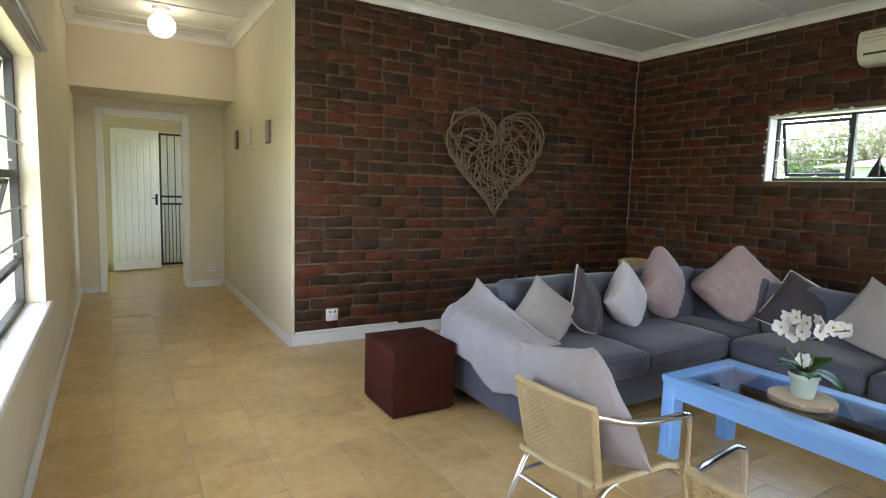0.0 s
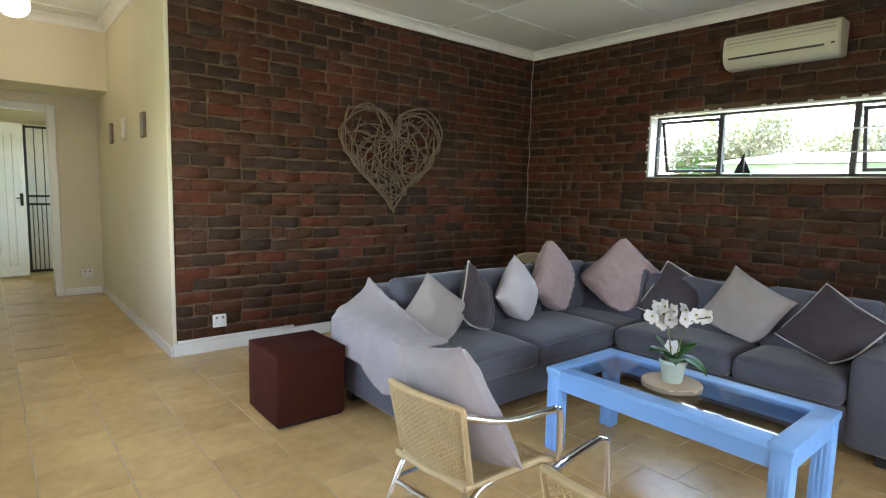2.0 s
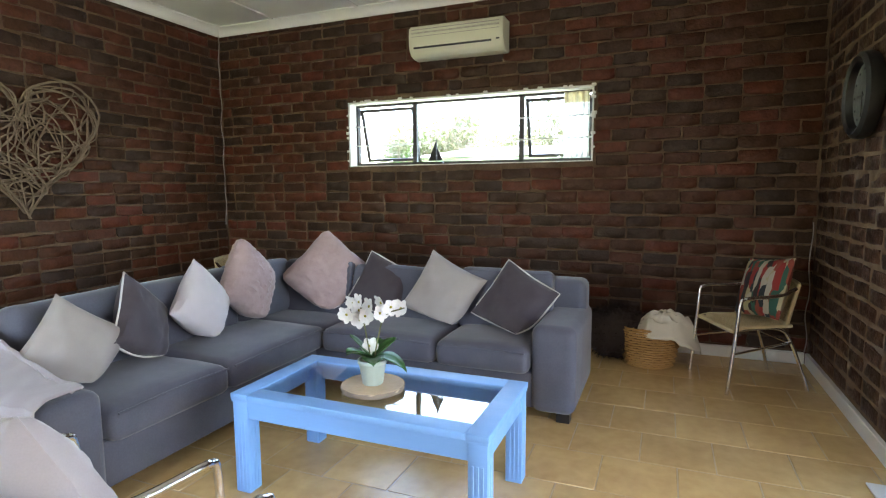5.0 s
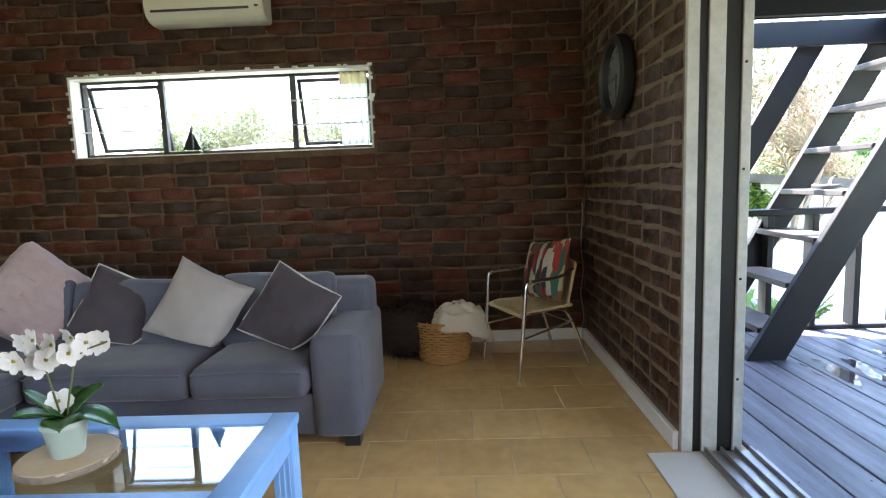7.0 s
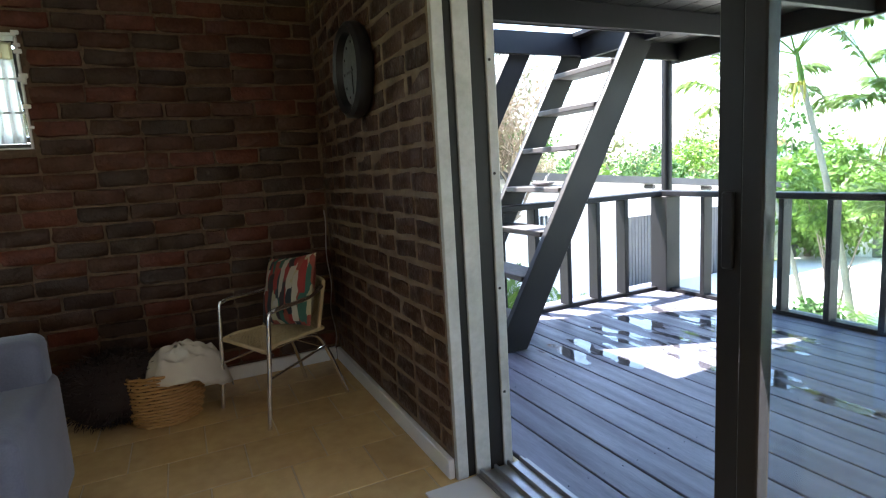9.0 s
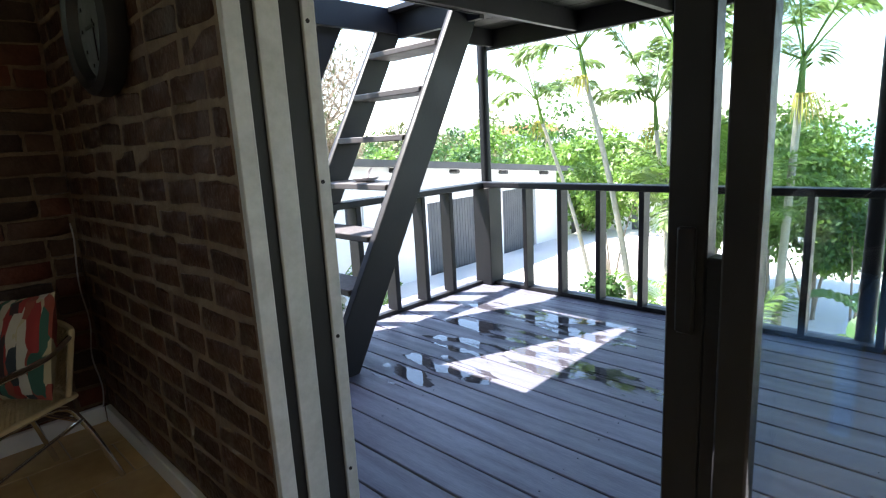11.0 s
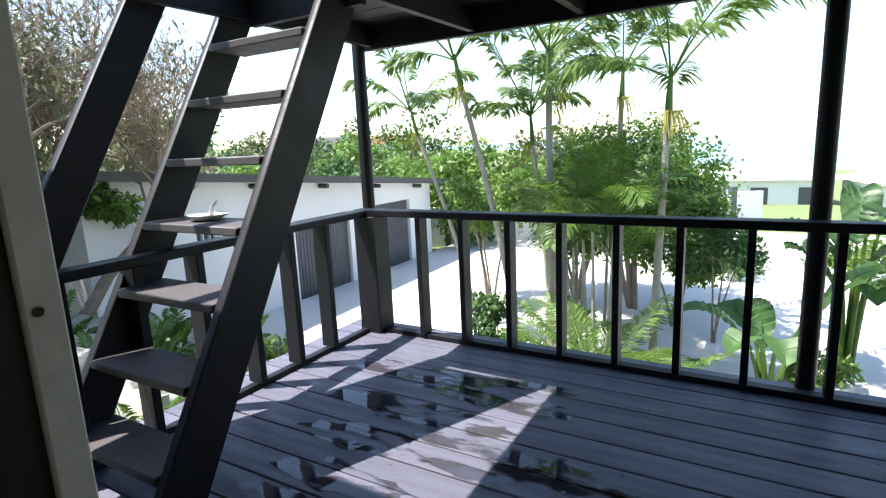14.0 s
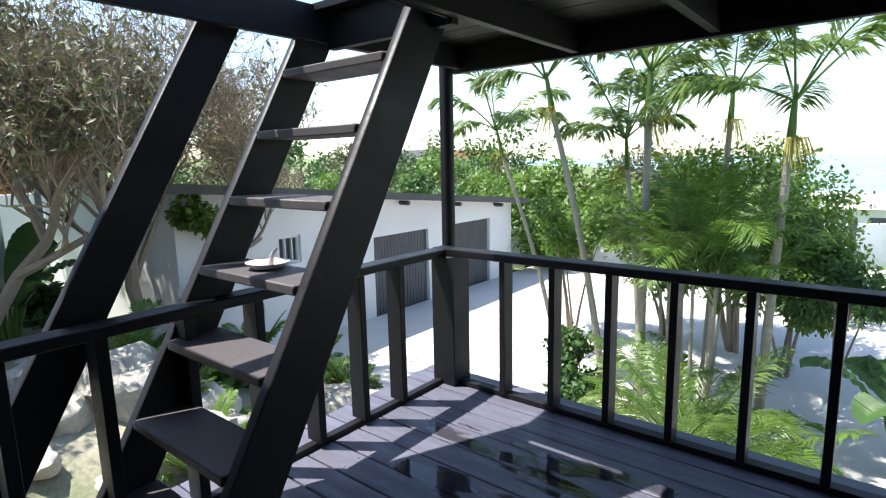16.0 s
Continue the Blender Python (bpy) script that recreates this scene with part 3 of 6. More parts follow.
def west_window():
    y0, y1, z0, z1 = WWIN
    x = WX - 0.13
    w = tagged(empty("window_2", Matrix(), "tall dark steel window with tilted open casements", "window"), kind="structure")
    b = Build()
    ym = (y0 + y1) / 2
    for ya, yb, za, zb in ((y0, y1, z0, z0 + 0.035), (y0, y1, z1 - 0.035, z1), (y0, y0 + 0.035, z0, z1), (y1 - 0.035, y1, z0, z1), (ym - 0.02, ym + 0.02, z0, z1), (y0, y1, 1.29, 1.33), (y0, y1, 0.83, 0.86)):
        b.box(x, x + 0.04, ya, yb, za, zb, bevel=0.003)
    b.done("frame", "iron", w)
    for a, c in ((y0 + 0.04, ym - 0.025), (ym + 0.025, y1 - 0.04)):
        for zt, h in ((z1 - 0.04, 0.54), (1.285, 0.42)):
            tilt = Matrix.Translation((x - 0.01, 0, zt)) @ Matrix.Rotation(radians(14), 4, "Y")
            b = Build()
            for ya, yb, za, zb in ((a, c, -0.026, 0), (a, c, -h, -h + 0.026), (a, a + 0.026, -h, 0), (c - 0.026, c, -h, 0)):
                b.box(-0.012, 0.012, ya, yb, za, zb, bevel=0.002)
            b.done("casement", "iron", w, tilt)
            p = Build().box(-0.002, 0.002, a + 0.026, c - 0.026, -h + 0.026, -0.026).done("pane", "glass", w, tilt)
            p.visible_shadow = False
            Build().tube([(x + 0.03, c - 0.1, zt - h + 0.03), (x - 0.1, c - 0.12, zt - h + 0.04)], 0.006, 6).done("stay", "steel", w)
    b = Build()
    for z in (0.98, 1.14, 1.47, 1.64):
        b.tube([(x + 0.06, y0, z), (x + 0.06, y1, z)], 0.006, 6)
    b.done("bars", "steel", w)
    b = Build().box(WX - 0.19, WX + 0.03, y0 - 0.03, y1 + 0.04, z0 - 0.03, z0 + 0.006, bevel=0.006)
    tagged(b.done("sill", "white_paint", w), "white painted sill")
    b = Build().tube([(WX + 0.02, y0 - 0.2, z1 + 0.05), (WX + 0.02, y1 + 0.06, z1 + 0.05)], 0.012).tube([(WX + 0.045, y0 - 0.2, z1 + 0.055), (WX + 0.045, y1 + 0.06, z1 + 0.055)], 0.012)
    tagged(b.done("curtain_track", "alu"), "double metal curtain rail above the window", "curtain rail")


west_window()


# sliding door to the deck
def sliding_door():
    d = tagged(empty("door_3", Matrix(), "bronze aluminium sliding glass door, pushed open", "door"), kind="structure")
    x = DOOR_E
    b = Build()
    b.box(x - 0.012, x + 0.012, SY - 0.058, SY - 0.009, 0, 2.1, bevel=0.003).box(x - 0.012, x + 0.012, SY - 0.161, SY - 0.093, 0, 2.1, bevel=0.003)
    b.box(x - 0.012, x + 0.03, SY - 0.267, SY - 0.226, 0, 2.12, bevel=0.003).box(DOOR_W, x + 0.012, SY - 0.3, SY + 0.02, 2.1, 2.125)
    tagged(b.done("jamb", "jamb", d), "chipped white wooden jamb")
    b = Build().box(x - 0.004, x + 0.012, SY - 0.0925, SY - 0.0585, 0, 2.1).box(x - 0.004, x + 0.012, SY - 0.2255, SY - 0.1615, 0, 2.1)
    for z in (0.32, 0.75, 1.2, 1.62):
        b.tube([(x - 0.014, SY - 0.24, z), (x, SY - 0.24, z)], 0.006, 8)
    tagged(b.done("channel", "bronze", d), "dark recessed channel")
    b = Build()
    for y in (SY - 0.11, SY - 0.175, SY - 0.236, SY - 0.297):
        b.box(DOOR_W, x - 0.02, y - 0.006, y + 0.006, 0.0, 0.028, bevel=0.002)
    b.box(DOOR_W, x - 0.02, SY - 0.33, SY - 0.09, -0.006, 0.008)
    tagged(b.done("track", "alu", d), "aluminium floor track")
    for xa, xb, yc, wide in ((1.62, 2.71, SY - 0.297, 0.064), (1.58, 2.606, SY - 0.236, 0.05), (DOOR_W, 1.70, SY - 0.236, 0.085)):
        b = Build()
        b.box(xb - wide, xb, yc - 0.022, yc + 0.022, 0.02, 2.09, bevel=0.004).box(xa, xa + 0.062, yc - 0.022, yc + 0.022, 0.02, 2.09, bevel=0.004)
        b.box(xa + 0.062, xb - wide, yc - 0.018, yc + 0.018, 0.02, 0.11).box(xa + 0.062, xb - wide, yc - 0.018, yc + 0.018, 2.03, 2.09)
        b.done("stile_frame", "bronze", d)
        p = Build().box(xa + 0.06, xb - wide + 0.002, yc - 0.003, yc + 0.003, 0.11, 2.03).done("pane", "glass", d)
        p.visible_shadow = False
    b = Build().box(2.609, 2.647, SY - 0.318, SY - 0.276, 0.111, 1.09, bevel=0.003)
    b.box(2.66, 2.69, SY - 0.274, SY - 0.262, 0.96, 1.14, bevel=0.004)
    tagged(b.done("lock_stile", "bronze", d), "thickened lock stile with a flush pull")


sliding_door()
b = Build().box(2.75, DOOR_E - 0.02, SY - 0.09, -0.06, -0.006, 0.006, bevel=0.002)
structure(b.done("threshold", "concrete"), "pale cement threshold strip before the sliding door", "threshold")


# ---- things in the living room ----
def socket(name, m):
    s = empty(name, m, "white double power socket on the wall", "socket")
    b = Build().box(-0.052, 0.052, -0.012, 0.0, -0.05, 0.05, bevel=0.004, segments=2)
    b.done("plate", "white_paint", s)
    b = Build()
    for x in (-0.022, 0.024):
        b.box(x - 0.009, x + 0.009, -0.017, -0.01, 0.016, 0.036, bevel=0.002)
        for dx, dz in ((0, -0.008), (-0.011, -0.026), (0.011, -0.026)):
            b.tube([(x + dx, -0.0135, dz), (x + dx, -0.011, dz)], 0.0035, 8)
    tagged(b.done("switch", "cush_grey", s), "switches and pin holes", kind="stuff")


socket("socket", pose(1.84, NY - 0.002, 0.235))
socket("socket", pose(1.34, HALL_Y, 0.235))

# three small plaques in the passage
for y, z, h, w, tone in ((7.1, 1.765, 0.2, 0.12, "twig"), (6.45, 1.775, 0.2, 0.13, "cloth"), (5.68, 1.75, 0.2, 0.135, "twig")):
    p = empty("picture", pose(HALL_X, y, z, 0, 0, -90), "small framed plaque on the passage wall", "picture", "passage pictures")
    b = Build().box(-w / 2, w / 2, -0.02, 0, -h / 2, h / 2, bevel=0.004)
    b.done("frame", "twig" if tone == "twig" else "cloth", p)
    b = Build().box(-w / 2 + 0.015, w / 2 - 0.015, -0.024, -0.019, -h / 2 + 0.015, h / 2 - 0.015)
    for k in range(5):
        b.box(-w * 0.25, w * 0.25 - 0.01 * (k % 2), -0.027, -0.023, h * 0.28 - k * 0.03 - 0.012, h * 0.28 - k * 0.03)
    b.done("print", "cush_grey" if tone == "twig" else "white_paint", p)

# globe lamp in the passage
g = empty("ceiling_lamp", pose(0.74, 6.5, CEIL), "lit opal glass globe ceiling lamp", "lamp")
Build().lathe([(0.03, 0), (0.075, -0.001), (0.075, -0.03), (0.05, -0.045), (0.045, -0.06), (0.03, -0.06)]).done("gallery", "white_paint", g)
r = 0.115
prof = [(r * math.sin(a), -0.155 - r * 0.92 * -math.cos(a)) for a in [math.pi * k / 14 for k in range(15)]]
globe = Build().lathe([(max(p[0], 0.002), p[1]) for p in prof]).done("globe", "lit", g)
globe.visible_shadow = False

# twig heart
heart = empty("twig_heart", pose(3.43, NY - 0.02, 1.56), "large heart woven from grey twigs on the brick wall", "wall ornament")


def heart_xy(t, k=1.0):
    x = 16 * math.sin(t) ** 3
    y = 13 * math.cos(t) - 5 * math.cos(2 * t) - 2 * math.cos(3 * t) - math.cos(4 * t)
    return Vector((x / 16 * 0.58 * k, 0, (y + 2.2) / 15 * 0.53 * k))


rng = random.Random(4)


def inside_heart(p, k):
    a = math.atan2(p.x, p.z - 0.05)
    best = max((heart_xy(t * 0.06, k) for t in range(105)), key=lambda h: math.cos(math.atan2(h.x, h.z - 0.05) - a))
    return math.hypot(p.x, p.z - 0.05) < math.hypot(best.x, best.z - 0.05)


b = Build()
for k in range(2):
    n0, kk = rng.uniform(0, 6.28), 0.93 + 0.04 * k
    pts = []
    for i in range(15):
        p = heart_xy(n0 + i * 0.45, kk + rng.uniform(-0.09, 0.06))
        p.y = -0.02 - 0.025 * math.sin(i * 1.3 + k)
        pts.append(p)
    b.tube(pts, rng.uniform(0.007, 0.0095), 6, smooth=4)
b.done("rim_twigs", "twig", heart)
b = Build()
for k in range(66):
    p = heart_xy(rng.uniform(0, 6.28), rng.uniform(0.3, 0.95))
    ang = rng.uniform(0, 6.28)
    bend, phase = rng.choice((-0.3, -0.2, 0.2, 0.3)), rng.uniform(0, 6.28)
    pts = []
    for i in range(10):
        pts.append(Vector((p.x, -0.03 + 0.028 * math.sin(i * 1.1 + phase), p.z)))
        q = p + Vector((math.cos(ang), 0, math.sin(ang))) * 0.075
        turns = 0
        while not inside_heart(q, 0.98) and turns < 8:
            ang += 0.5 if bend > 0 else -0.5
            q = p + Vector((math.cos(ang), 0, math.sin(ang))) * 0.075
            turns += 1
        if turns == 8:
            break
        p = q
        ang += bend + rng.uniform(-0.12, 0.12)
    if len(pts) > 4:
        b.tube(pts, rng.uniform(0.0055, 0.008), 6, r_end=0.0045, smooth=3)
b.done("woven_twigs", "twig", heart)

# wire hanging in the north-east corner and another by the armchair
b = Build().tube([(EX - 0.045 + 0.008 * math.sin(z * 19), NY - 0.03 + 0.006 * math.cos(z * 13), z) for z in [0.9 + i * 0.04 for i in range(48)]], 0.004, 6)
tagged(b.done("cable", "cush_grey"), "thin pale cable hanging down the wall corner", "cable")
b = Build().tube([(EX - 0.05 + 0.01 * math.sin(z * 23), SY + 0.03 + 0.008 * math.cos(z * 17), z) for z in [0.09 + i * 0.04 for i in range(24)]], 0.004, 6)
tagged(b.done("cable", "cush_grey"), "thin pale cable hanging in the corner by the armchair", "cable")

# air conditioner
ac = empty("air_conditioner", pose(EX - 0.002, 2.385, 2.468), "old cream split air conditioner high on the brick wall", "air conditioner")
prof = [(0, 0.125), (-0.15, 0.125), (-0.185, 0.11), (-0.198, 0.07), (-0.198, -0.03), (-0.18, -0.085), (-0.14, -0.12), (-0.09, -0.13), (0, -0.13)]
k = len(prof)
vs = [(x, y, z) for y in (-0.405, 0.405) for x, z in prof]
b = Build().poly(vs, [(j, (j + 1) % k, k + (j + 1) % k, k + j) for j in range(k)] + [tuple(range(k)), tuple(range(2 * k - 1, k - 1, -1))])
bmesh.ops.bevel(b.bm, geom=list(b.bm.edges), offset=0.008, segments=2, affect="EDGES")
b.done("housing", "ac", ac)
b = Build().box(-0.196, -0.186, -0.31, 0.36, -0.066, -0.05, turn=Matrix.Rotation(radians(-12), 4, "Y")).box(-0.2, -0.19, -0.375, -0.35, -0.055, -0.045)
b.done("outlet_slot", "black", ac)
b = Build()
for z in (0.03, 0.055, 0.062, 0.085):
    b.box(-0.2005, -0.195, -0.375, 0.375, z - 0.0015, z + 0.0015)
b.done("grille_lines", "cush_grey", ac)

# wall clock
clock = empty("wall_clock", pose(4.46, SY, 1.735, 90, 0, 0) , "round black wall clock with a grey face", "clock")
clock.matrix_basis = Matrix.Translation((4.46, SY + 0.002, 1.72)) @ Matrix.Rotation(radians(-90), 4, "X")
Build().lathe([(0.15, 0.0), (0.215, 0.0), (0.225, 0.02), (0.22, 0.06), (0.2, 0.075), (0.175, 0.065), (0.165, 0.03), (0.15, 0.03)], 40).done("rim", "black", clock)
Build().lathe([(0.01, 0.026), (0.166, 0.026), (0.166, 0.032), (0.01, 0.032)], 40).done("face", "dial", clock)
b = Build()
for i in range(12):
    a = i * math.pi / 6
    b.box(math.cos(a) * 0.135 - 0.006, math.cos(a) * 0.135 + 0.006, math.sin(a) * 0.135 - 0.006, math.sin(a) * 0.135 + 0.006, 0.032, 0.035)
b.box(-0.004, 0.004, -0.02, 0.11, 0.035, 0.038).box(-0.02, 0.075, -0.005, 0.005, 0.036, 0.039)
tagged(b.done("pointers_and_marks", "black", clock), kind="stuff")

# sailing boat ornament on the window sill
s = empty("model_boat", pose(EX + 0.06, 2.66, WIN[2] + 0.009, 0, 0, 80), "small dark model sailing boat on the window sill", "ornament")
Build().box(-0.075, 0.075, -0.018, 0.018, 0, 0.02, bevel=0.006).done("hull", "black", s)
b = Build().poly([(-0.005, 0, 0.03), (-0.005, 0, 0.2), (0.075, 0.004, 0.03), (-0.005, 0.004, 0.03), (-0.005, 0.004, 0.2), (0.075, 0.008, 0.03)], [(0, 1, 2), (3, 5, 4), (0, 3, 4, 1), (1, 4, 5, 2), (2, 5, 3, 0)])
b.poly([(-0.015, 0, 0.03), (-0.015, 0, 0.15), (-0.075, 0.004, 0.03), (-0.015, 0.004, 0.03), (-0.015, 0.004, 0.15), (-0.075, 0.008, 0.03)], [(0, 2, 1), (3, 4, 5), (0, 1, 4, 3), (1, 2, 5, 4), (2, 0, 3, 5)])
b.tube([(-0.01, 0.002, 0.01), (-0.01, 0.002, 0.21)], 0.003, 6)
b.done("sails", "black", s)
# sheer curtain with a cream heading at the window's end
cur = empty("curtain", pose(EX + 0.085, WIN[0] + 0.045, WIN[3] - 0.03), "short sheer curtain with a gathered cream heading", "curtain")
for name, stuff_m, za, zb in (("heading", "curtain", 0.0, -0.085), ("sheer", "sheer", -0.085, -0.52)):
    b = Build().sheet(lambda u, v: (0.012 * math.sin(u * 25) + 0.003 * math.sin(v * 9), u * 0.2, za + (zb - za) * v), 30, 6)
    b.done(name, stuff_m, cur).modifiers.new("thickness", "SOLIDIFY").thickness = 0.003


# sofa
def sofa():
    s = empty("corner_sofa", pose(0, 0, 0), "large grey-blue velour corner sofa with loose seat cushions", "sofa")
    X0, X1, X2, Y0, Y1, Y2 = 2.09, 3.71, 4.42, 1.165, 2.74, 3.60
    b = Build()
    b.box(X0 + 0.02, X2 - 0.02, Y1 + 0.03, Y2 - 0.02, 0.07, 0.27, bevel=0.02, segments=2)
    b.box(X1 + 0.03, X2 - 0.021, Y0 + 0.02, Y1 + 0.06, 0.07, 0.27, bevel=0.02, segments=2)
    b.done("base", "sofa", s)
    b = Build().box(X0, X0 + 0.24, Y1 - 0.01, Y2, 0.06, 0.50, bevel=0.055, segments=4)
    b.done("arm", "sofa", s)
    b = Build().box(X1, X2, Y0, Y0 + 0.235, 0.06, 0.535, bevel=0.05, segments=4)
    b.done("arm", "sofa", s)
    b = Build().box(X0 + 0.2, X2, Y2 - 0.2, Y2, 0.1, 0.70, bevel=0.05, segments=4)
    b.done("backrest", "sofa", s)
    b = Build().box(X2 - 0.2, X2, Y0 + 0.02, Y2 - 0.15, 0.1, 0.70, bevel=0.05, segments=4)
    b.done("backrest", "sofa", s)

    def cushion(x0, x1, y0, y1, z0, z1, puff, lean=None):
        b = Build()
        w, d, h = (x1 - x0) / 2, (y1 - y0) / 2, (z1 - z0) / 2
        b.box(-w, w, -d, d, -h, h, bevel=min(h, 0.06) * 0.75, segments=3)
        bmesh.ops.subdivide_edges(b.bm, edges=[e for e in b.bm.edges if e.calc_length() > 0.2], cuts=7, use_grid_fill=True)
        for v in b.bm.verts:
            k = max(0, (1 - (v.co.x / w) ** 2)) * max(0, (1 - (v.co.y / d) ** 2))
            kz = max(0, (1 - (v.co.x / w) ** 2)) * max(0, (1 - (v.co.z / h) ** 2))
            if v.co.z > 0 and lean is None:
                v.co.z += puff * k ** 0.5 + 0.006 * noise.noise(v.co * 6 + Vector((x0, y0, 0)))
            if lean is not None:
                v.co += Vector(lean) * puff * kz ** 0.5 + Vector(lean) * 0.012 * noise.noise(v.co * 5 + Vector((x0, y0, 0)))
                v.co.z += 0.02 * noise.noise(v.co * 3 + Vector((y0, x0, 1))) * (v.co.z > 0)
        return b
    for a, c in ((X0 + 0.245, 2.96), (2.965, X1 + 0.06)):
        cushion(a, c, Y1 - 0.03, Y2 - 0.21, 0.262, 0.40, 0.025).done("seat_cushion", "sofa", s, Matrix.Translation(((a + c) / 2, (Y1 + Y2) / 2 - 0.12, 0.331)))
    for a, c in ((Y0 + 0.24, 1.94), (1.945, Y1 - 0.04)):
        cushion(X1 - 0.03, X2 - 0.21, a, c, 0.262, 0.40, 0.025).done("seat_cushion", "sofa", s, Matrix.Translation(((X1 + X2) / 2 - 0.12, (a + c) / 2, 0.331)))
    cushion(X1 + 0.065, X2 - 0.21, Y1 - 0.035, Y2 - 0.21, 0.262, 0.385, 0.015).done("seat_cushion", "sofa", s, Matrix.Translation(((X1 + X2) / 2 - 0.07, (Y1 + Y2) / 2 - 0.12, 0.328)))
    for a, c in ((X0 + 0.26, 2.98), (2.99, 3.62), (3.63, 4.2)):
        cushion(a, c, 0, 0.16, 0.36, 0.75, 0.05, (0, -1, 0)).done("back_cushion", "sofa", s, Matrix.Translation(((a + c) / 2, Y2 - 0.235, 0.565)) @ Matrix.Rotation(radians(-9), 4, "X"))
    for a, c in ((Y0 + 0.2, 1.95), (1.96, 2.72), (2.73, 3.3)):
        cushion(0, 0.16, a, c, 0.36, 0.74, 0.05, (-1, 0, 0)).done("back_cushion", "sofa", s, Matrix.Translation((X2 - 0.235, (a + c) / 2, 0.56)) @ Matrix.Rotation(radians(9), 4, "Y"))
    # welt cords along the front edges of the seat
    b = Build()
    for a, c in ((X0 + 0.27, 2.94), (2.985, X1 + 0.04)):
        b.tube([(a, Y1 - 0.028, 0.385), ((a + c) / 2, Y1 - 0.034, 0.395), (c, Y1 - 0.028, 0.385)], 0.006, 6, smooth=5)
    for a, c in ((Y0 + 0.26, 1.92), (1.965, Y1 - 0.06)):
        b.tube([(X1 - 0.028, a, 0.385), (X1 - 0.034, (a + c) / 2, 0.395), (X1 - 0.028, c, 0.385)], 0.006, 6, smooth=5)
    b.done("welt_cord", "sofa", s)
    b = Build()
    for x, y in ((X0 + 0.08, Y1 + 0.06), (X0 + 0.08, Y2 - 0.08), (X1 + 0.1, Y0 + 0.07), (X2 - 0.08, Y0 + 0.07), (X2 - 0.08, Y2 - 0.08), (X1 + 0.1, Y1 + 0.1)):
        b.box(x - 0.035, x + 0.035, y - 0.035, y + 0.035, 0, 0.08)
    tagged(b.done("feet", "black", s), "short black block feet", kind="stuff")
    return s


sofa()

# throw over the sofa's arm
tp = [(2.335, 0.506), (2.325, 0.51), (2.315, 0.513), (2.30, 0.515), (2.26, 0.518), (2.2, 0.52), (2.12, 0.515), (2.075, 0.49), (2.065, 0.42), (2.06, 0.36), (2.055, 0.30), (2.05, 0.24)]


def throw_at(u, v):
    f = v * (len(tp) - 1)
    i = min(int(f), len(tp) - 2)
    x, z = (tp[i][k] + (tp[i + 1][k] - tp[i][k]) * (f - i) for k in (0, 1))
    y = 2.715 + u * 0.885
    fold = noise.noise(Vector((u * 7, v * 2.2, 1.3)))
    x += -abs(fold) * 0.03 * (1 if v > 0.5 else -0.6) - 0.006
    x -= 0.14 * (1 - u) * max(0, 0.5 - v) / 0.5
    z += 0.014 + 0.012 * abs(noise.noise(Vector((u * 9, v * 3, 4)))) + 0.2 * max(0, u) ** 1.4 * max(0, min(1, (0.6 - v) / 0.45))
    if v > 0.7:
        z += (v - 0.7) / 0.3 * (0.035 * math.sin(u * 11 + 0.6) + 0.12 * u - 0.05)
    return x, y, z + 0.006


t = Build().sheet(throw_at, 40, 36).done("throw_blanket", "throw")
t.modifiers.new("thickness", "SOLIDIFY").thickness = 0.006
tagged(t, "mauve-grey cotton throw draped over the sofa arm", "blanket")


# scatter cushions: centre, size, heading, lean, roll; they sag where they meet the seat
SEAT_TOP = 0.425


def scatter(c, w, h, t, heading, lean, roll, material, label, piping=False, rib=0.0, fluffy=0.0):
    turn = turn_z(heading) @ Matrix.Rotation(radians(lean), 4, "X") @ Matrix.Rotation(radians(roll), 4, "Y")
    e = empty("scatter_cushion", Matrix.Translation(c), label, "cushion", "scatter cushions")
    floor_z = SEAT_TOP - c[2]

    def sag(p):
        q = turn @ p
        if q.z < floor_z + 0.09:
            d = floor_z + 0.09 - q.z
            q.z = floor_z + 0.09 - 0.09 * (1 - math.exp(-d / 0.09))
            side = turn_z(heading).to_3x3() @ Vector((0, 1, 0))
            q += side * q.dot(side) * min(0.5, d * 2.5)
        return q
    b = Build().pillow(w, h, t, 22, 0.08, rib=rib)
    for v in b.bm.verts:
        if fluffy:
            k = abs(v.co.x / w * 2) ** 6 * abs(v.co.z / h * 2) ** 6
            v.co.x *= 1 - 0.13 * k
            v.co.z *= 1 - 0.13 * k
            v.co += Vector((noise.noise(v.co * 38), noise.noise(v.co * 38 + Vector((5, 0, 0))), noise.noise(v.co * 38 + Vector((0, 5, 0))))) * fluffy
        v.co = sag(v.co)
    b.done("cover", material, e)
    if piping:
        k = 0.985
        pts = [(-w / 2 * k, 0, -h / 2 * k), (0, 0, -h / 2 * 0.935), (w / 2 * k, 0, -h / 2 * k), (w / 2 * 0.935, 0, 0), (w / 2 * k, 0, h / 2 * k), (0, 0, h / 2 * 0.935), (-w / 2 * k, 0, h / 2 * k), (-w / 2 * 0.935, 0, 0), (-w / 2 * k, 0, -h / 2 * k)]
        fine = [Vector(p).lerp(Vector(q), i / 4) for p, q in zip(pts, pts[1:]) for i in range(4)]
        Build().tube([sag(p) for p in fine], 0.005, 6).done("piping", "piping", e)
    return e


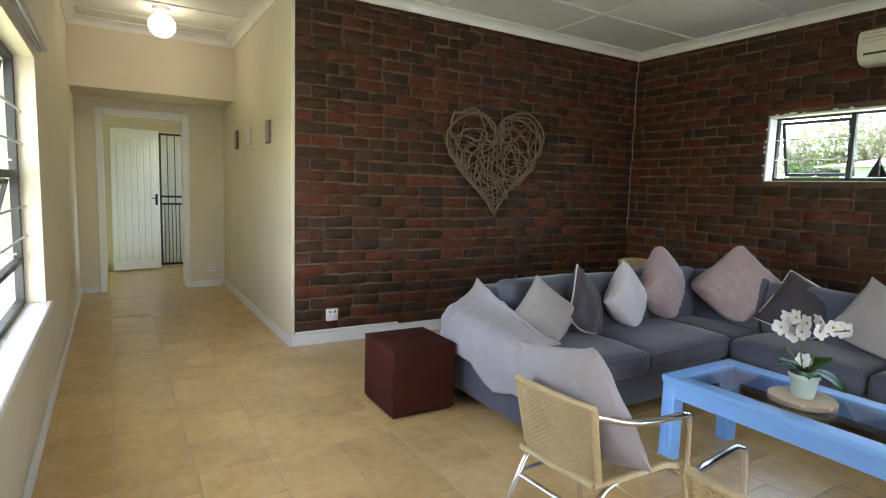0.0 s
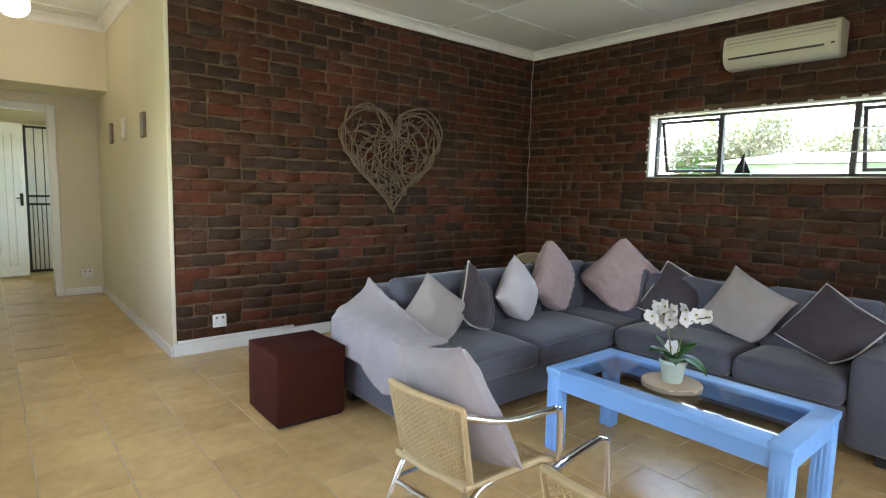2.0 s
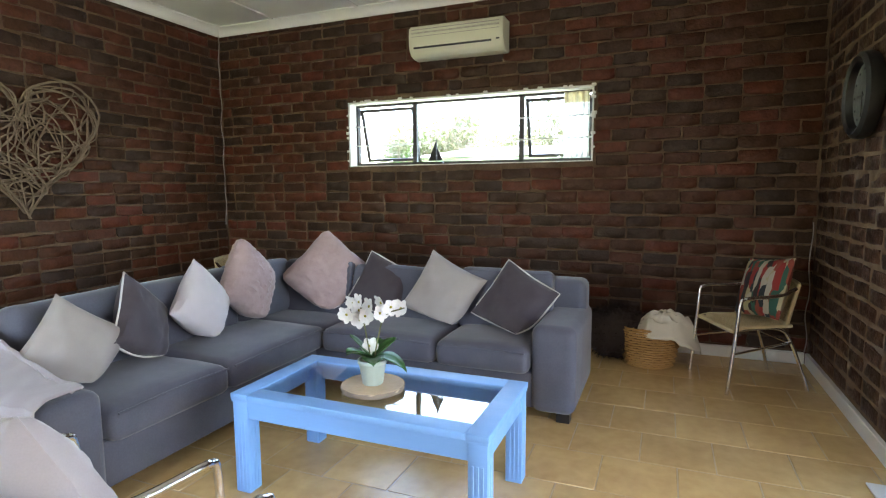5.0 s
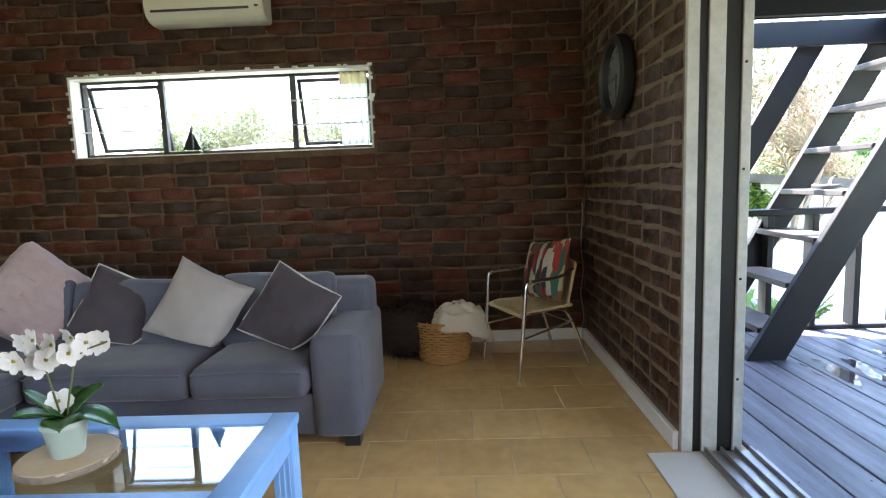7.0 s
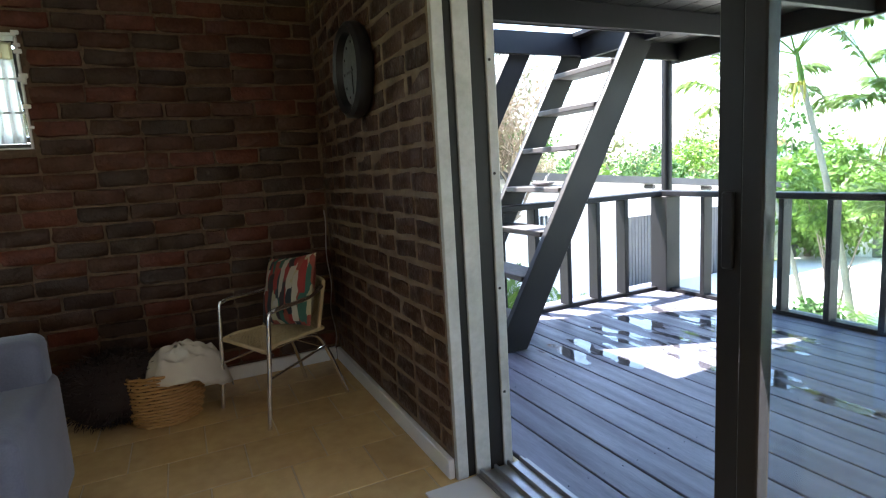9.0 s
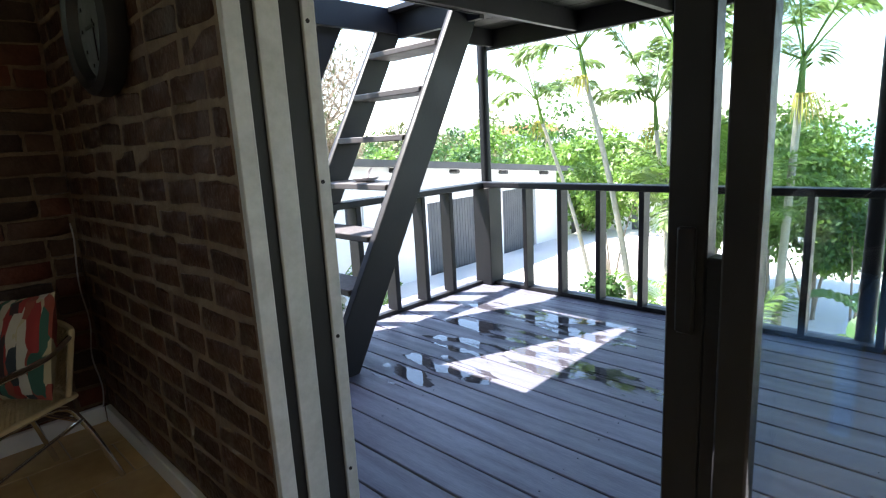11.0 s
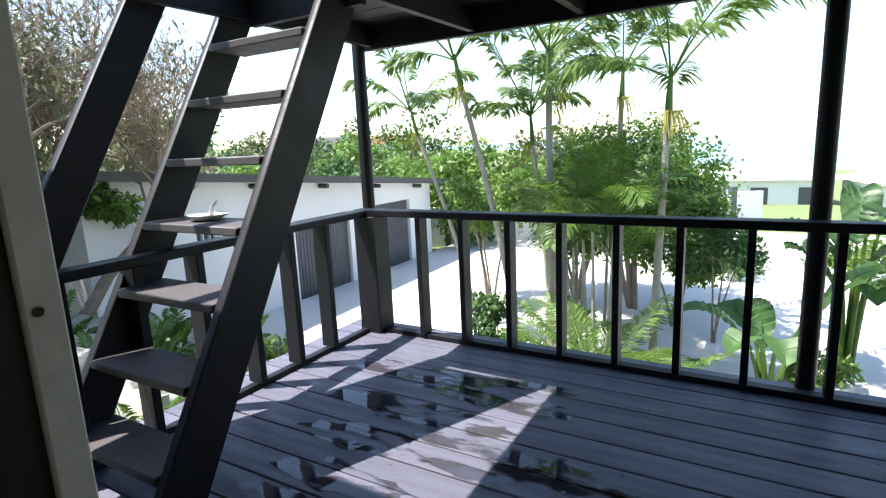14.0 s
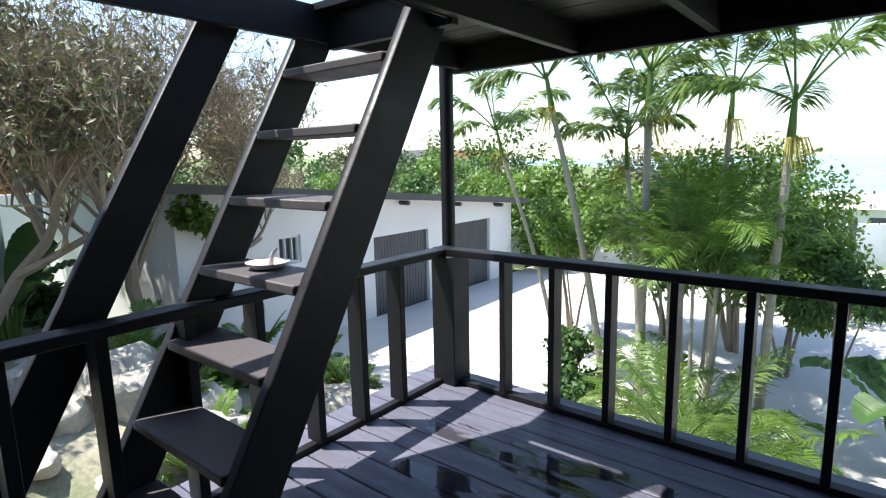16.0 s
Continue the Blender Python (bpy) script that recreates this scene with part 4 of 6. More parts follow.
scatter((2.46, 3.1, 0.575), 0.355, 0.355, 0.16, -16, -14, 38, "cush_grey", "warm grey cotton scatter cushion standing on its corner")
scatter((2.81, 3.12, 0.60), 0.385, 0.385, 0.15, 24, -12, 40, "cush_dark", "aubergine cushion with white piping on its corner", True)
scatter((3.20, 3.13, 0.615), 0.375, 0.375, 0.18, 10, -10, 47, "cush_pale", "pale lilac cotton scatter cushion")
scatter((3.62, 3.17, 0.67), 0.45, 0.45, 0.21, 10, -8, 42, "cush_pink", "dusty pink ribbed knit cushion", rib=0.006, fluffy=0.006)
scatter((4.12, 2.92, 0.665), 0.49, 0.49, 0.2, -60, -16, 43, "cush_pink", "dusty pink ribbed knit cushion", rib=0.006, fluffy=0.006)
scatter((4.13, 2.50, 0.585), 0.40, 0.40, 0.15, -80, -18, 24, "cush_dark", "aubergine cushion with white piping", True)
scatter((4.05, 2.03, 0.605), 0.41, 0.41, 0.17, -84, -18, 27, "cush_grey", "warm grey cotton scatter cushion")
scatter((4.04, 1.575, 0.575), 0.40, 0.40, 0.15, -98, -24, 28, "cush_dark", "aubergine cushion with white piping against the arm", True)


# coffee table
def coffee_table():
    x0, x1, y0, y1, h = 2.612, 3.178, 1.285, 2.392, 0.425
    s = empty("coffee_table", pose((x0 + x1) / 2, (y0 + y1) / 2, 0), "sky blue painted coffee table with a glass top", "table")
    w, d = (x1 - x0) / 2, (y1 - y0) / 2
    b = Build()
    for xa, xb, ya, yb in ((-w, w, -d, -d + 0.085), (-w, w, d - 0.085, d), (-w, -w + 0.085, -d + 0.085, d - 0.085), (w - 0.085, w, -d + 0.085, d - 0.085)):
        b.box(xa, xb, ya, yb, h - 0.028, h, bevel=0.004, segments=2)
    tagged(b.done("top_frame", "blue", s), "bevelled blue top frame")
    b = Build()
    for xa, xb, ya, yb in ((-w + 0.012, w - 0.012, -d + 0.012, -d + 0.036), (-w + 0.012, w - 0.012, d - 0.036, d - 0.012), (-w + 0.012, -w + 0.036, -d + 0.036, d - 0.036), (w - 0.036, w - 0.012, -d + 0.036, d - 0.036)):
        b.box(xa, xb, ya, yb, h - 0.105, h - 0.028, bevel=0.003)
    b.box(-w + 0.003, w - 0.003, -d + 0.003, d - 0.003, h - 0.036, h - 0.028)
    bmesh.ops.delete(b.bm, geom=[f for f in b.bm.faces if abs(f.normal.z) > 0.9 and f.calc_area() > 0.4], context="FACES")
    b.done("apron", "blue", s)
    leg = None
    for sx in (-1, 1):
        for sy in (-1, 1):
            if leg is None:
                b = Build().box(-0.036, 0.036, -0.036, 0.036, 0, h - 0.028, bevel=0.004, segments=2)
                for k in (-0.018, 0, 0.018):
                    b.box(k - 0.005, k + 0.005, -0.0375, 0.0375, 0.01, h - 0.115, bevel=0.002).box(-0.0375, 0.0375, k - 0.005, k + 0.005, 0.01, h - 0.115, bevel=0.002)
                leg = b.mesh("leg", "blue")
            ob = new("leg", leg)
            ob.parent = s
            ob.location = (sx * (w - 0.042), sy * (d - 0.042), 0)
    gl = Build().box(-w + 0.083, w - 0.083, -d + 0.083, d - 0.083, h - 0.012, h - 0.004).done("glass_top", "table_glass", s)
    tagged(gl, "clear glass pane").visible_shadow = False


coffee_table()

# log slice with a potted orchid
pl8 = empty("log_slice", pose(2.87, 1.87, 0.425), "pale round log slice with bark edge on the table", "tray")
Build().lathe([(0.12, 0), (0.13, 0.004), (0.132, 0.018), (0.128, 0.022), (0.12, 0.0225)], 28).done("disc", "wood_log", pl8)
Build().sheet(lambda u, v: ((0.132 + 0.006 * noise.noise(Vector((math.cos(u * 6.283) * 4, math.sin(u * 6.283) * 4, v))) + 0.003 * math.sin(v * 3.14)) * math.cos(u * 6.283), (0.132 + 0.005 * noise.noise(Vector((math.cos(u * 6.283) * 4, math.sin(u * 6.283) * 4, v)))) * math.sin(u * 6.283), 0.001 + 0.02 * v), 48, 3, wrap=True).done("bark_edge", "bark", pl8)
orch = empty("orchid", pose(2.87, 1.87, 0.4475), "white orchid in a celadon glazed pot", "plant")
Build().lathe([(0.04, 0), (0.043, 0.004), (0.056, 0.085), (0.061, 0.09), (0.061, 0.104), (0.056, 0.105), (0.054, 0.1), (0.02, 0.098)], 28).done("pot", "pot", orch)
Build().lathe([(0.054, 0.099), (0.05, 0.104), (0.02, 0.106)], 20).done("soil", "bark", orch)


def leaf_blade(b, base, heading, length, width, rise, droop):
    d = Vector((math.cos(heading), math.sin(heading), 0))
    n = Vector((-d.y, d.x, 0))

    def f(u, v):
        s = math.sin(math.pi * min(1, u * 0.93 + 0.07)) ** 0.6 * width / 2
        p = Vector(base) + d * length * u + Vector((0, 0, rise * u - droop * u * u))
        return p + n * s * (2 * v - 1) + Vector((0, 0, 0.12 * width * abs(2 * v - 1)))
    b.sheet(f, 8, 4)


b = Build()
for hdg, ln_, wd, rs, dr in ((0.3, 0.12, 0.085, 0.09, 0.04), (1.5, 0.13, 0.09, 0.08, 0.08), (2.6, 0.12, 0.085, 0.11, 0.06), (3.7, 0.13, 0.09, 0.07, 0.06), (4.8, 0.15, 0.095, 0.08, 0.12), (5.6, 0.11, 0.08, 0.12, 0.05), (2.0, 0.09, 0.07, 0.13, 0.03)):
    leaf_blade(b, (0, 0, 0.1), hdg, ln_, wd, rs, dr)
b.done("leaves", "orchid_leaf", orch).modifiers.new("thickness", "SOLIDIFY").thickness = 0.003
b = Build()
b.tube([(0.005, 0.01, 0.1), (0, 0.03, 0.22), (0.0, 0.045, 0.30), (-0.01, 0.06, 0.35)], 0.003, 6, smooth=5)
b.tube([(-0.005, -0.01, 0.1), (0.0, -0.03, 0.2), (0.005, -0.06, 0.29), (0.0, -0.15, 0.33)], 0.003, 6, smooth=5)
b.done("stems", "stem", orch)
b, c2 = Build(), Build()
rng = random.Random(8)
for (fx, fy, fz) in ((0.0, 0.085, 0.335), (0.02, 0.07, 0.30), (-0.02, 0.045, 0.345), (0.0, 0.01, 0.325), (-0.03, 0.10, 0.29), (0.02, -0.035, 0.34), (-0.02, -0.05, 0.305), (0.0, -0.09, 0.33), (0.0, 0.055, 0.265), (0.01, -0.13, 0.325), (-0.01, 0.025, 0.285), (0.01, 0.02, 0.155)):
    m = Matrix.Translation((fx, fy, fz)) @ turn_z(rng.uniform(140, 260)) @ Matrix.Rotation(radians(rng.uniform(70, 110)), 4, "Y")
    for k in range(5):
        mm = m @ turn_z(k * 72 + rng.uniform(-6, 6))
        wd = 0.044 if k in (1, 4) else 0.03
        b.sheet(lambda u, v: mm @ Vector((0.004 + 0.034 * u, (2 * v - 1) * wd / 2 * math.sin(math.pi * (0.12 + 0.83 * u)) ** 0.6, 0.008 * u * u + 0.004 * (2 * v - 1) ** 2)), 5, 4)
    c2.box(fx - 0.005, fx + 0.005, fy - 0.005, fy + 0.005, fz - 0.006, fz + 0.004, bevel=0.002)
tagged(b.done("petals", "petal", orch), kind="stuff")
tagged(c2.done("lips", "palm_yellow", orch), kind="stuff")

# brown cube stool
o = empty("cube_stool", pose(1.815, 3.565, 0, 0, 0, -1), "dark brown suede cube stool with stitched edges", "stool")
b = Build().box(-0.205, 0.205, -0.21, 0.21, 0.012, 0.405, bevel=0.016, segments=3)
b.done("body", "suede", o)
b = Build()
q = 0.199
for z in (0.398,):
    for a, c in (((-q, -q - 0.005), (q, -q - 0.005)), ((q, -q - 0.005), (q, q + 0.005)), ((q, q + 0.005), (-q, q + 0.005)), ((-q, q + 0.005), (-q, -q - 0.005))):
        b.tube([(*a, z), (*c, z)], 0.0045, 6)
for a in ((-q, -q), (q, -q), (q, q), (-q, q)):
    b.tube([(*a, 0.02), (*a, 0.4)], 0.004, 6)
b.done("seams", "suede", o)
Build().box(-0.19, 0.19, -0.19, 0.19, 0, 0.014).done("foot", "black", o)


# aluminium and wicker chair; it faces +x, its seat centre over the origin
def wicker_chair(m, label):
    c = empty("wicker_armchair", m, label, "chair", "wicker chairs")
    b = Build()
    for s in (-1, 1):
        b.tube([(0.27, s * 0.25, 0.0), (0.235, s * 0.255, 0.35), (0.215, s * 0.26, 0.60), (0.19, s * 0.26, 0.635), (0.14, s * 0.262, 0.645), (-0.06, s * 0.235, 0.655), (-0.21, s * 0.178, 0.69)], 0.0125, 10, smooth=5)
        b.tube([(-0.30, s * 0.215, 0.0), (-0.20, s * 0.185, 0.30), (-0.10, s * 0.18, 0.42), (0.20, s * 0.215, 0.425)], 0.0115, 10, smooth=5)
        b.tube([(0.245, s * 0.25, 0.27), (-0.19, s * 0.187, 0.33)], 0.008, 8)
    b.tube([(0.205, -0.25, 0.40), (0.205, 0.25, 0.40)], 0.0095, 8)
    b.tube([(-0.19, -0.185, 0.32), (-0.19, 0.185, 0.32)], 0.0095, 8)
    b.done("metal_frame", "chrome", c)

    def seat(u, v):
        return Vector((-0.19 + 0.42 * u, (0.172 + 0.05 * u) * (2 * v - 1), 0.437 - 0.012 * math.sin(math.pi * u) * math.sin(math.pi * v) - (0.018 * max(0, u - 0.85) / 0.15)))

    def back(u, v):
        a = (2 * v - 1)
        return Vector((-0.20 - 0.06 * u + 0.04 * a * a, 0.172 * a * (1 + 0.05 * u), 0.44 + 0.275 * u + 0.015 * (1 - a * a) * u))

    def woven(f, nu, nv, n_up):
        b = Build()
        for i in range(nu):
            def strand(u, v, i=i):
                p = f((i + 0.12 + 0.76 * u) / nu, v)
                e = 1e-3
                n = (f((i + 0.5) / nu + e, v) - f((i + 0.5) / nu - e, v)).cross(f((i + 0.5) / nu, min(1, v + e)) - f((i + 0.5) / nu, max(0, v - e))).normalized()
                return p + n * (0.0022 * math.cos(math.pi * (v * n_up + i)) + 0.0012 * (1 - (2 * u - 1) ** 2))
            b.sheet(strand, 2, nv)
        for j in range(n_up + 1):
            b.tube([f(k / 8, j / n_up) for k in range(9)], 0.002, 4)
        return b
    woven(seat, 44, 56, 28).done("woven_seat", "wicker", c)
    woven(back, 32, 56, 28).done("woven_back", "wicker", c)
    b = Build()
    for f in (seat, back):
        pts = [f(0, k / 10) for k in range(11)] + [f(k / 6, 1) for k in range(1, 7)] + [f(1, 1 - k / 10) for k in range(1, 11)] + [f(1 - k / 6, 0) for k in range(1, 7)]
        b.tube(pts, 0.012, 8, smooth=2)
    b.done("wrapped_rim", "wicker", c)
    return c


chair = wicker_chair(pose(1.71, 2.0, 0, 0, 0, 4) @ Matrix.Scale(0.92, 4), "honey wicker armchair with a polished aluminium frame")
copy_thing(chair, pose(1.66, 1.30, 0, 0, 0, 2))
copy_thing(chair, pose(4.85, 0.25, 0, 0, 0, 114))
copy_thing(chair, pose(4.66, 4.12, 0, 0, 0, -98))
e = empty("chair_cushion", Matrix.Translation((1.645, 2.0, 0.595)) @ turn_z(90) @ Matrix.Rotation(radians(-24), 4, "X") @ Matrix.Rotation(radians(14), 4, "Y"), "soft lilac-grey cushion on the wicker armchair", "cushion")
Build().pillow(0.41, 0.45, 0.17, 20, 0.1).done("cover", "throw", e)
e = empty("chair_cushion", Matrix.Translation((4.88, 0.17, 0.615)) @ turn_z(204) @ Matrix.Rotation(radians(-18), 4, "X") @ Matrix.Rotation(radians(-8), 4, "Y"), "patchwork cushion in red, cream and black", "cushion")
Build().pillow(0.44, 0.39, 0.12, 16, 0.06).done("cover", "patchwork", e)

# willow basket with a cream cloth, dark sheepskin beside it
k = empty("basket", pose(5.0, 0.84, 0, 0, 0, 97) @ Matrix.Diagonal((1.14, 1.1, 0.9, 1)), "honey willow basket with a cream cloth hanging out", "basket")
b = Build()
for i in range(16):
    z = 0.012 + i * 0.0195
    rr = 0.115 + 0.02 * math.sin(i / 15 * 2.2) + 0.01 * i / 15
    b.tube([((rr + 0.0045 * math.cos(math.pi * (j + i))) * 1.18 * math.cos(j * math.pi / 15), (rr + 0.0045 * math.cos(math.pi * (j + i))) * math.sin(j * math.pi / 15), z + 0.002 * math.sin(j * 1.3)) for j in range(31)], 0.0085, 6)
b.done("weave", "basket", k)
b = Build()
for j in range(15):
    a = j * 2 * math.pi / 15
    b.tube([(0.112 * 1.18 * math.cos(a), 0.112 * math.sin(a), 0.0), (0.133 * 1.18 * math.cos(a), 0.133 * math.sin(a), 0.16), (0.128 * 1.18 * math.cos(a), 0.128 * math.sin(a), 0.315)], 0.005, 6)
b.lathe([(0.02, 0.002), (0.12, 0.002), (0.12, 0.01), (0.02, 0.01)], 20)
b.done("ribs", "basket", k)


def cloth_at(u, v):
    a = u * 2 * math.pi
    r = 0.02 + 0.15 * v
    fall = max(0, v - 0.72)
    side = max(0, math.cos(a - 0.2))
    return ((r + 0.05 * side * v) * 1.15 * math.cos(a) + 0.03, r * math.sin(a) - 0.03 * v, 0.34 + 0.045 * math.cos(v * 2.6) - fall * (0.25 + 0.55 * side * (0.7 + 0.6 * noise.noise(Vector((math.cos(a) * 3, math.sin(a) * 3, 0))))) + 0.035 * noise.noise(Vector((math.cos(a) * 2.5, math.sin(a) * 2.5, v * 3))) + 0.03 * v * noise.noise(Vector((math.cos(a) * 7, math.sin(a) * 7, v * 5))))


cl = Build().sheet(cloth_at, 40, 16, wrap=True).done("linen_cloth", "cloth", None, pose(5.0, 0.78, 0.0, 0, 0, -75))
cl.modifiers.new("thickness", "SOLIDIFY").thickness = 0.006
tagged(cl, "crumpled cream cloth lying over the basket", "cloth")
b = Build()
b.sheet(lambda u, v: (5.06 + 0.17 * math.cos(u * 6.283) * math.sin(v * math.pi), 1.06 + 0.27 * math.sin(u * 6.283) * math.sin(v * math.pi), 0.20 - 0.18 * math.cos(v * math.pi) + 0.03 * noise.noise(Vector((u * 9, v * 5, 2)))), 28, 14, wrap=True)
fur_rng = random.Random(19)
core = [v.co.copy() for v in b.bm.verts]
for i in range(2600):
    p = fur_rng.choice(core)
    d = (p - Vector((5.06, 1.06, 0.18))).normalized() + Vector((fur_rng.uniform(-0.6, 0.6), fur_rng.uniform(-0.6, 0.6), fur_rng.uniform(-0.9, 0.2)))
    q = p + Vector((fur_rng.uniform(-0.02, 0.02), fur_rng.uniform(-0.03, 0.03), fur_rng.uniform(-0.015, 0.015)))
    t = d.normalized() * fur_rng.uniform(0.02, 0.04)
    s = t.orthogonal().normalized() * 0.004
    zf = lambda w: Vector((w.x, w.y, max(w.z, 0.004)))
    b.poly([zf(q - s), zf(q + s), zf(q + t)], [(0, 1, 2)])
tagged(b.done("sheepskin", "fur", smooth=False), "dark brown shaggy sheepskin heaped by the wall", "sheepskin")


# ---- deck ----
DX0, DX1, DY1 = -0.6, 5.72, -3.48            # deck's west and east ends, outer edge
b = Build()
for y in (-0.6, -1.5, -2.4, -3.35):
    b.box(DX0, DX1 - 0.02, y - 0.03, y + 0.03, -0.22, -0.04)
for x in (0.2, 2.7, 5.5):
    for y in (-0.7, -3.35):
        b.box(x - 0.06, x + 0.06, y - 0.06, y + 0.06, -2.7, -0.22)
deck = structure(b.done("deck", "stain"), "raised timber deck of weathered grey-purple boards, partly wet", "deck")


def railing():
    y, x = -3.304, 5.465
    for name, horiz in (("railing", True), ("railing", False)):
        r = empty(name, Matrix(), "black stained timber balustrade with flat upright slats", "railing", "deck railings")
        if horiz:
            Build().box(DX0, 5.54, y - 0.06, y + 0.05, 0.865, 0.912, bevel=0.006).done("handrail", "stain", r)
            b = Build().box(DX0, 5.338, y - 0.03, y + 0.035, 0.0, 0.035, bevel=0.003)
            b.done("bottom_rail", "stain", r)
            me = None
            for i in range(18):
                xs = 4.998 - i * 0.332
                if abs(xs - 2.66) < 0.06:
                    xs = 2.635
                if xs < DX0:
                    break
                if me is None:
                    me = Build().box(-0.019, 0.019, -0.05, 0.05, 0.03, 0.866, bevel=0.003).mesh("slat", "stain")
                ob = new("slat", me)
                ob.parent = r
                ob.location = (xs, y - 0.0, 0)
            Build().box(5.34, 5.52, y - 0.09, y + 0.085, 0.0, 0.866, bevel=0.005).done("corner_post", "stain", r)
        else:
            Build().box(x - 0.055, x + 0.055, -3.244, -0.5, 0.866, 0.912, bevel=0.006).done("handrail", "stain", r)
            Build().box(x - 0.02, x + 0.03, -3.22, -0.5, 0.0, 0.032, bevel=0.003).done("bottom_rail", "stain", r)
            me = Build().box(-0.055, 0.055, -0.022, 0.022, 0.03, 0.867, bevel=0.003).mesh("slat", "stain")
            for ys in (-0.62, -0.93, -1.235, -1.56, -1.885, -2.2, -2.515, -2.83):
                ob = new("slat", me)
                ob.parent = r
                ob.location = (x + 0.01, ys, 0)


railing()
for x, y in ((5.59, -3.505), (2.72, -3.45), (0.0, -3.45)):
    b = Build().tube([(x, y, -2.6), (x + 0.004, y, -0.5), (x, y + 0.003, 1.0), (x, y, 2.15)], 0.047, 14)
    tagged(b.done("deck_post", "stain"), "round black stained timber pole carrying the upper deck", "post", "deck posts")

# upper deck over the deck, with an opening for the stairs
u = empty("upper_deck", Matrix(), "dark stained underside of the upper timber deck on joists", "deck")
b = Build()
for i in range(16):
    ya = SY - 0.32 - i * 0.2
    xe = 4.72 if ya > -2.2 else 5.56
    b.box(DX0, xe, ya - 0.192, ya, 2.2, 2.235, bevel=0.002)
b.done("boards", "stain", u)
b = Build()
for x in (0.4, 1.1, 1.8, 2.5, 3.22, 3.94, 4.66):
    b.box(x - 0.022, x + 0.022, -3.5, SY - 0.31, 2.055, 2.199, bevel=0.002)
b.box(5.46, 5.505, -3.5, SY - 0.31, 2.06, 2.23, bevel=0.003)
b.box(4.683, 5.458, -2.44, -2.395, 2.03, 2.199, bevel=0.002)
b.done("joists", "stain", u)
Build().box(DX0, 5.56, -3.56, -3.505, 2.04, 2.26, bevel=0.004).done("fascia", "stain", u)
Build().box(4.684, 4.70, -2.393, SY - 0.31, 2.05, 2.24).done("trimmer", "stain", u)


# stairs to the upper deck
def stairs():
    s = empty("stairs", Matrix(), "steep open black stained timber stair with worn treads", "stairs")
    k = 0.568

    def stringer(x, z0, z1, w=0.245, y0=-1.08):
        vs = []
        for xx in (x - 0.024, x + 0.024):
            vs += [(xx, y0 - k * z0, z0), (xx, y0 - k * z0 - w, z0), (xx, y0 - k * z1 - w, z1), (xx, y0 - k * z1, z1)]
        b = Build().poly(vs, [(0, 1, 2, 3), (7, 6, 5, 4), (0, 4, 5, 1), (1, 5, 6, 2), (2, 6, 7, 3), (3, 7, 4, 0)])
        bmesh.ops.bevel(b.bm, geom=list(b.bm.edges), offset=0.004, segments=1, affect="EDGES")
        b.done("stringer", "stain", s)
    stringer(4.812, 0.0, 2.2)
    stringer(5.518, -0.6, 2.24, 0.215, -1.065)
    stringer(5.585, -1.9, 2.24, 0.2, -0.6)
    me = Build().box(0, 0.656, -0.235, 0.0, -0.038, 0, bevel=0.005).mesh("tread", "tread")
    for i in range(7):
        z = 0.201 + i * 0.285
        ob = new("tread", me)
        ob.parent = s
        ob.location = (4.837, -1.055 - k * z, z)


stairs()
# ornament left on a tread
b = Build().lathe([(0.03, 0), (0.06, 0.004), (0.085, 0.02), (0.09, 0.028), (0.08, 0.024), (0.04, 0.012), (0.01, 0.01)], 24)
b.tube([(-0.02, 0, 0.012), (-0.05, 0.01, 0.06), (-0.075, 0.0, 0.09)], 0.012, 8, r_end=0.004, smooth=4)
tagged(b.done("dish", "cush_pale", None, pose(5.2, -1.8, 1.056)), "pale weathered dish resting on a stair tread", "dish")

# made-up wall, out of view, keeps western sky light off the door jamb
b = Build().box(DX0 - 0.2, DX0 - 0.02, -3.5, SY - 0.28, -2.6, 3.0)
structure(b.done("wall_deck_west", "plaster"), "unseen plain wall added to block western sky light", "wall")

# rain puddles on the deck
rng = random.Random(11)


def puddle(cx, cy, lx, ly, seed):
    b = Build()
    n = 44
    vs = []
    for i in range(n):
        a = 2 * math.pi * i / n
        r = 1 + 0.45 * noise.noise(Vector((math.cos(a) * 2, math.sin(a) * 2, seed))) + 0.2 * noise.noise(Vector((math.cos(a) * 6, math.sin(a) * 6, seed)))
        vs.append((cx + lx * r * math.cos(a), cy + ly * r * math.sin(a), 0.0024))
    b.poly(vs, [tuple(range(n))])
    w = b.done("rain_puddle", "water")
    w.visible_shadow = False
    tagged(w, "shallow rain puddle lying on the deck boards", "puddle", "rain puddles", "stuff")


for args in ((4.62, -2.75, 0.55, 0.1, 1), (4.15, -2.62, 0.42, 0.09, 2), (4.45, -2.33, 0.55, 0.11, 3), (4.0, -2.18, 0.5, 0.08, 4), (3.5, -2.08, 0.45, 0.06, 5), (4.55, -2.0, 0.35, 0.11, 6), (4.45, -1.7, 0.32, 0.1, 7), (4.58, -1.45, 0.25, 0.1, 8), (4.1, -2.86, 0.3, 0.05, 9), (3.85, -1.98, 0.35, 0.05, 10)):
    puddle(*args)

# ---- the garden and beyond ----
GZ = -2.5


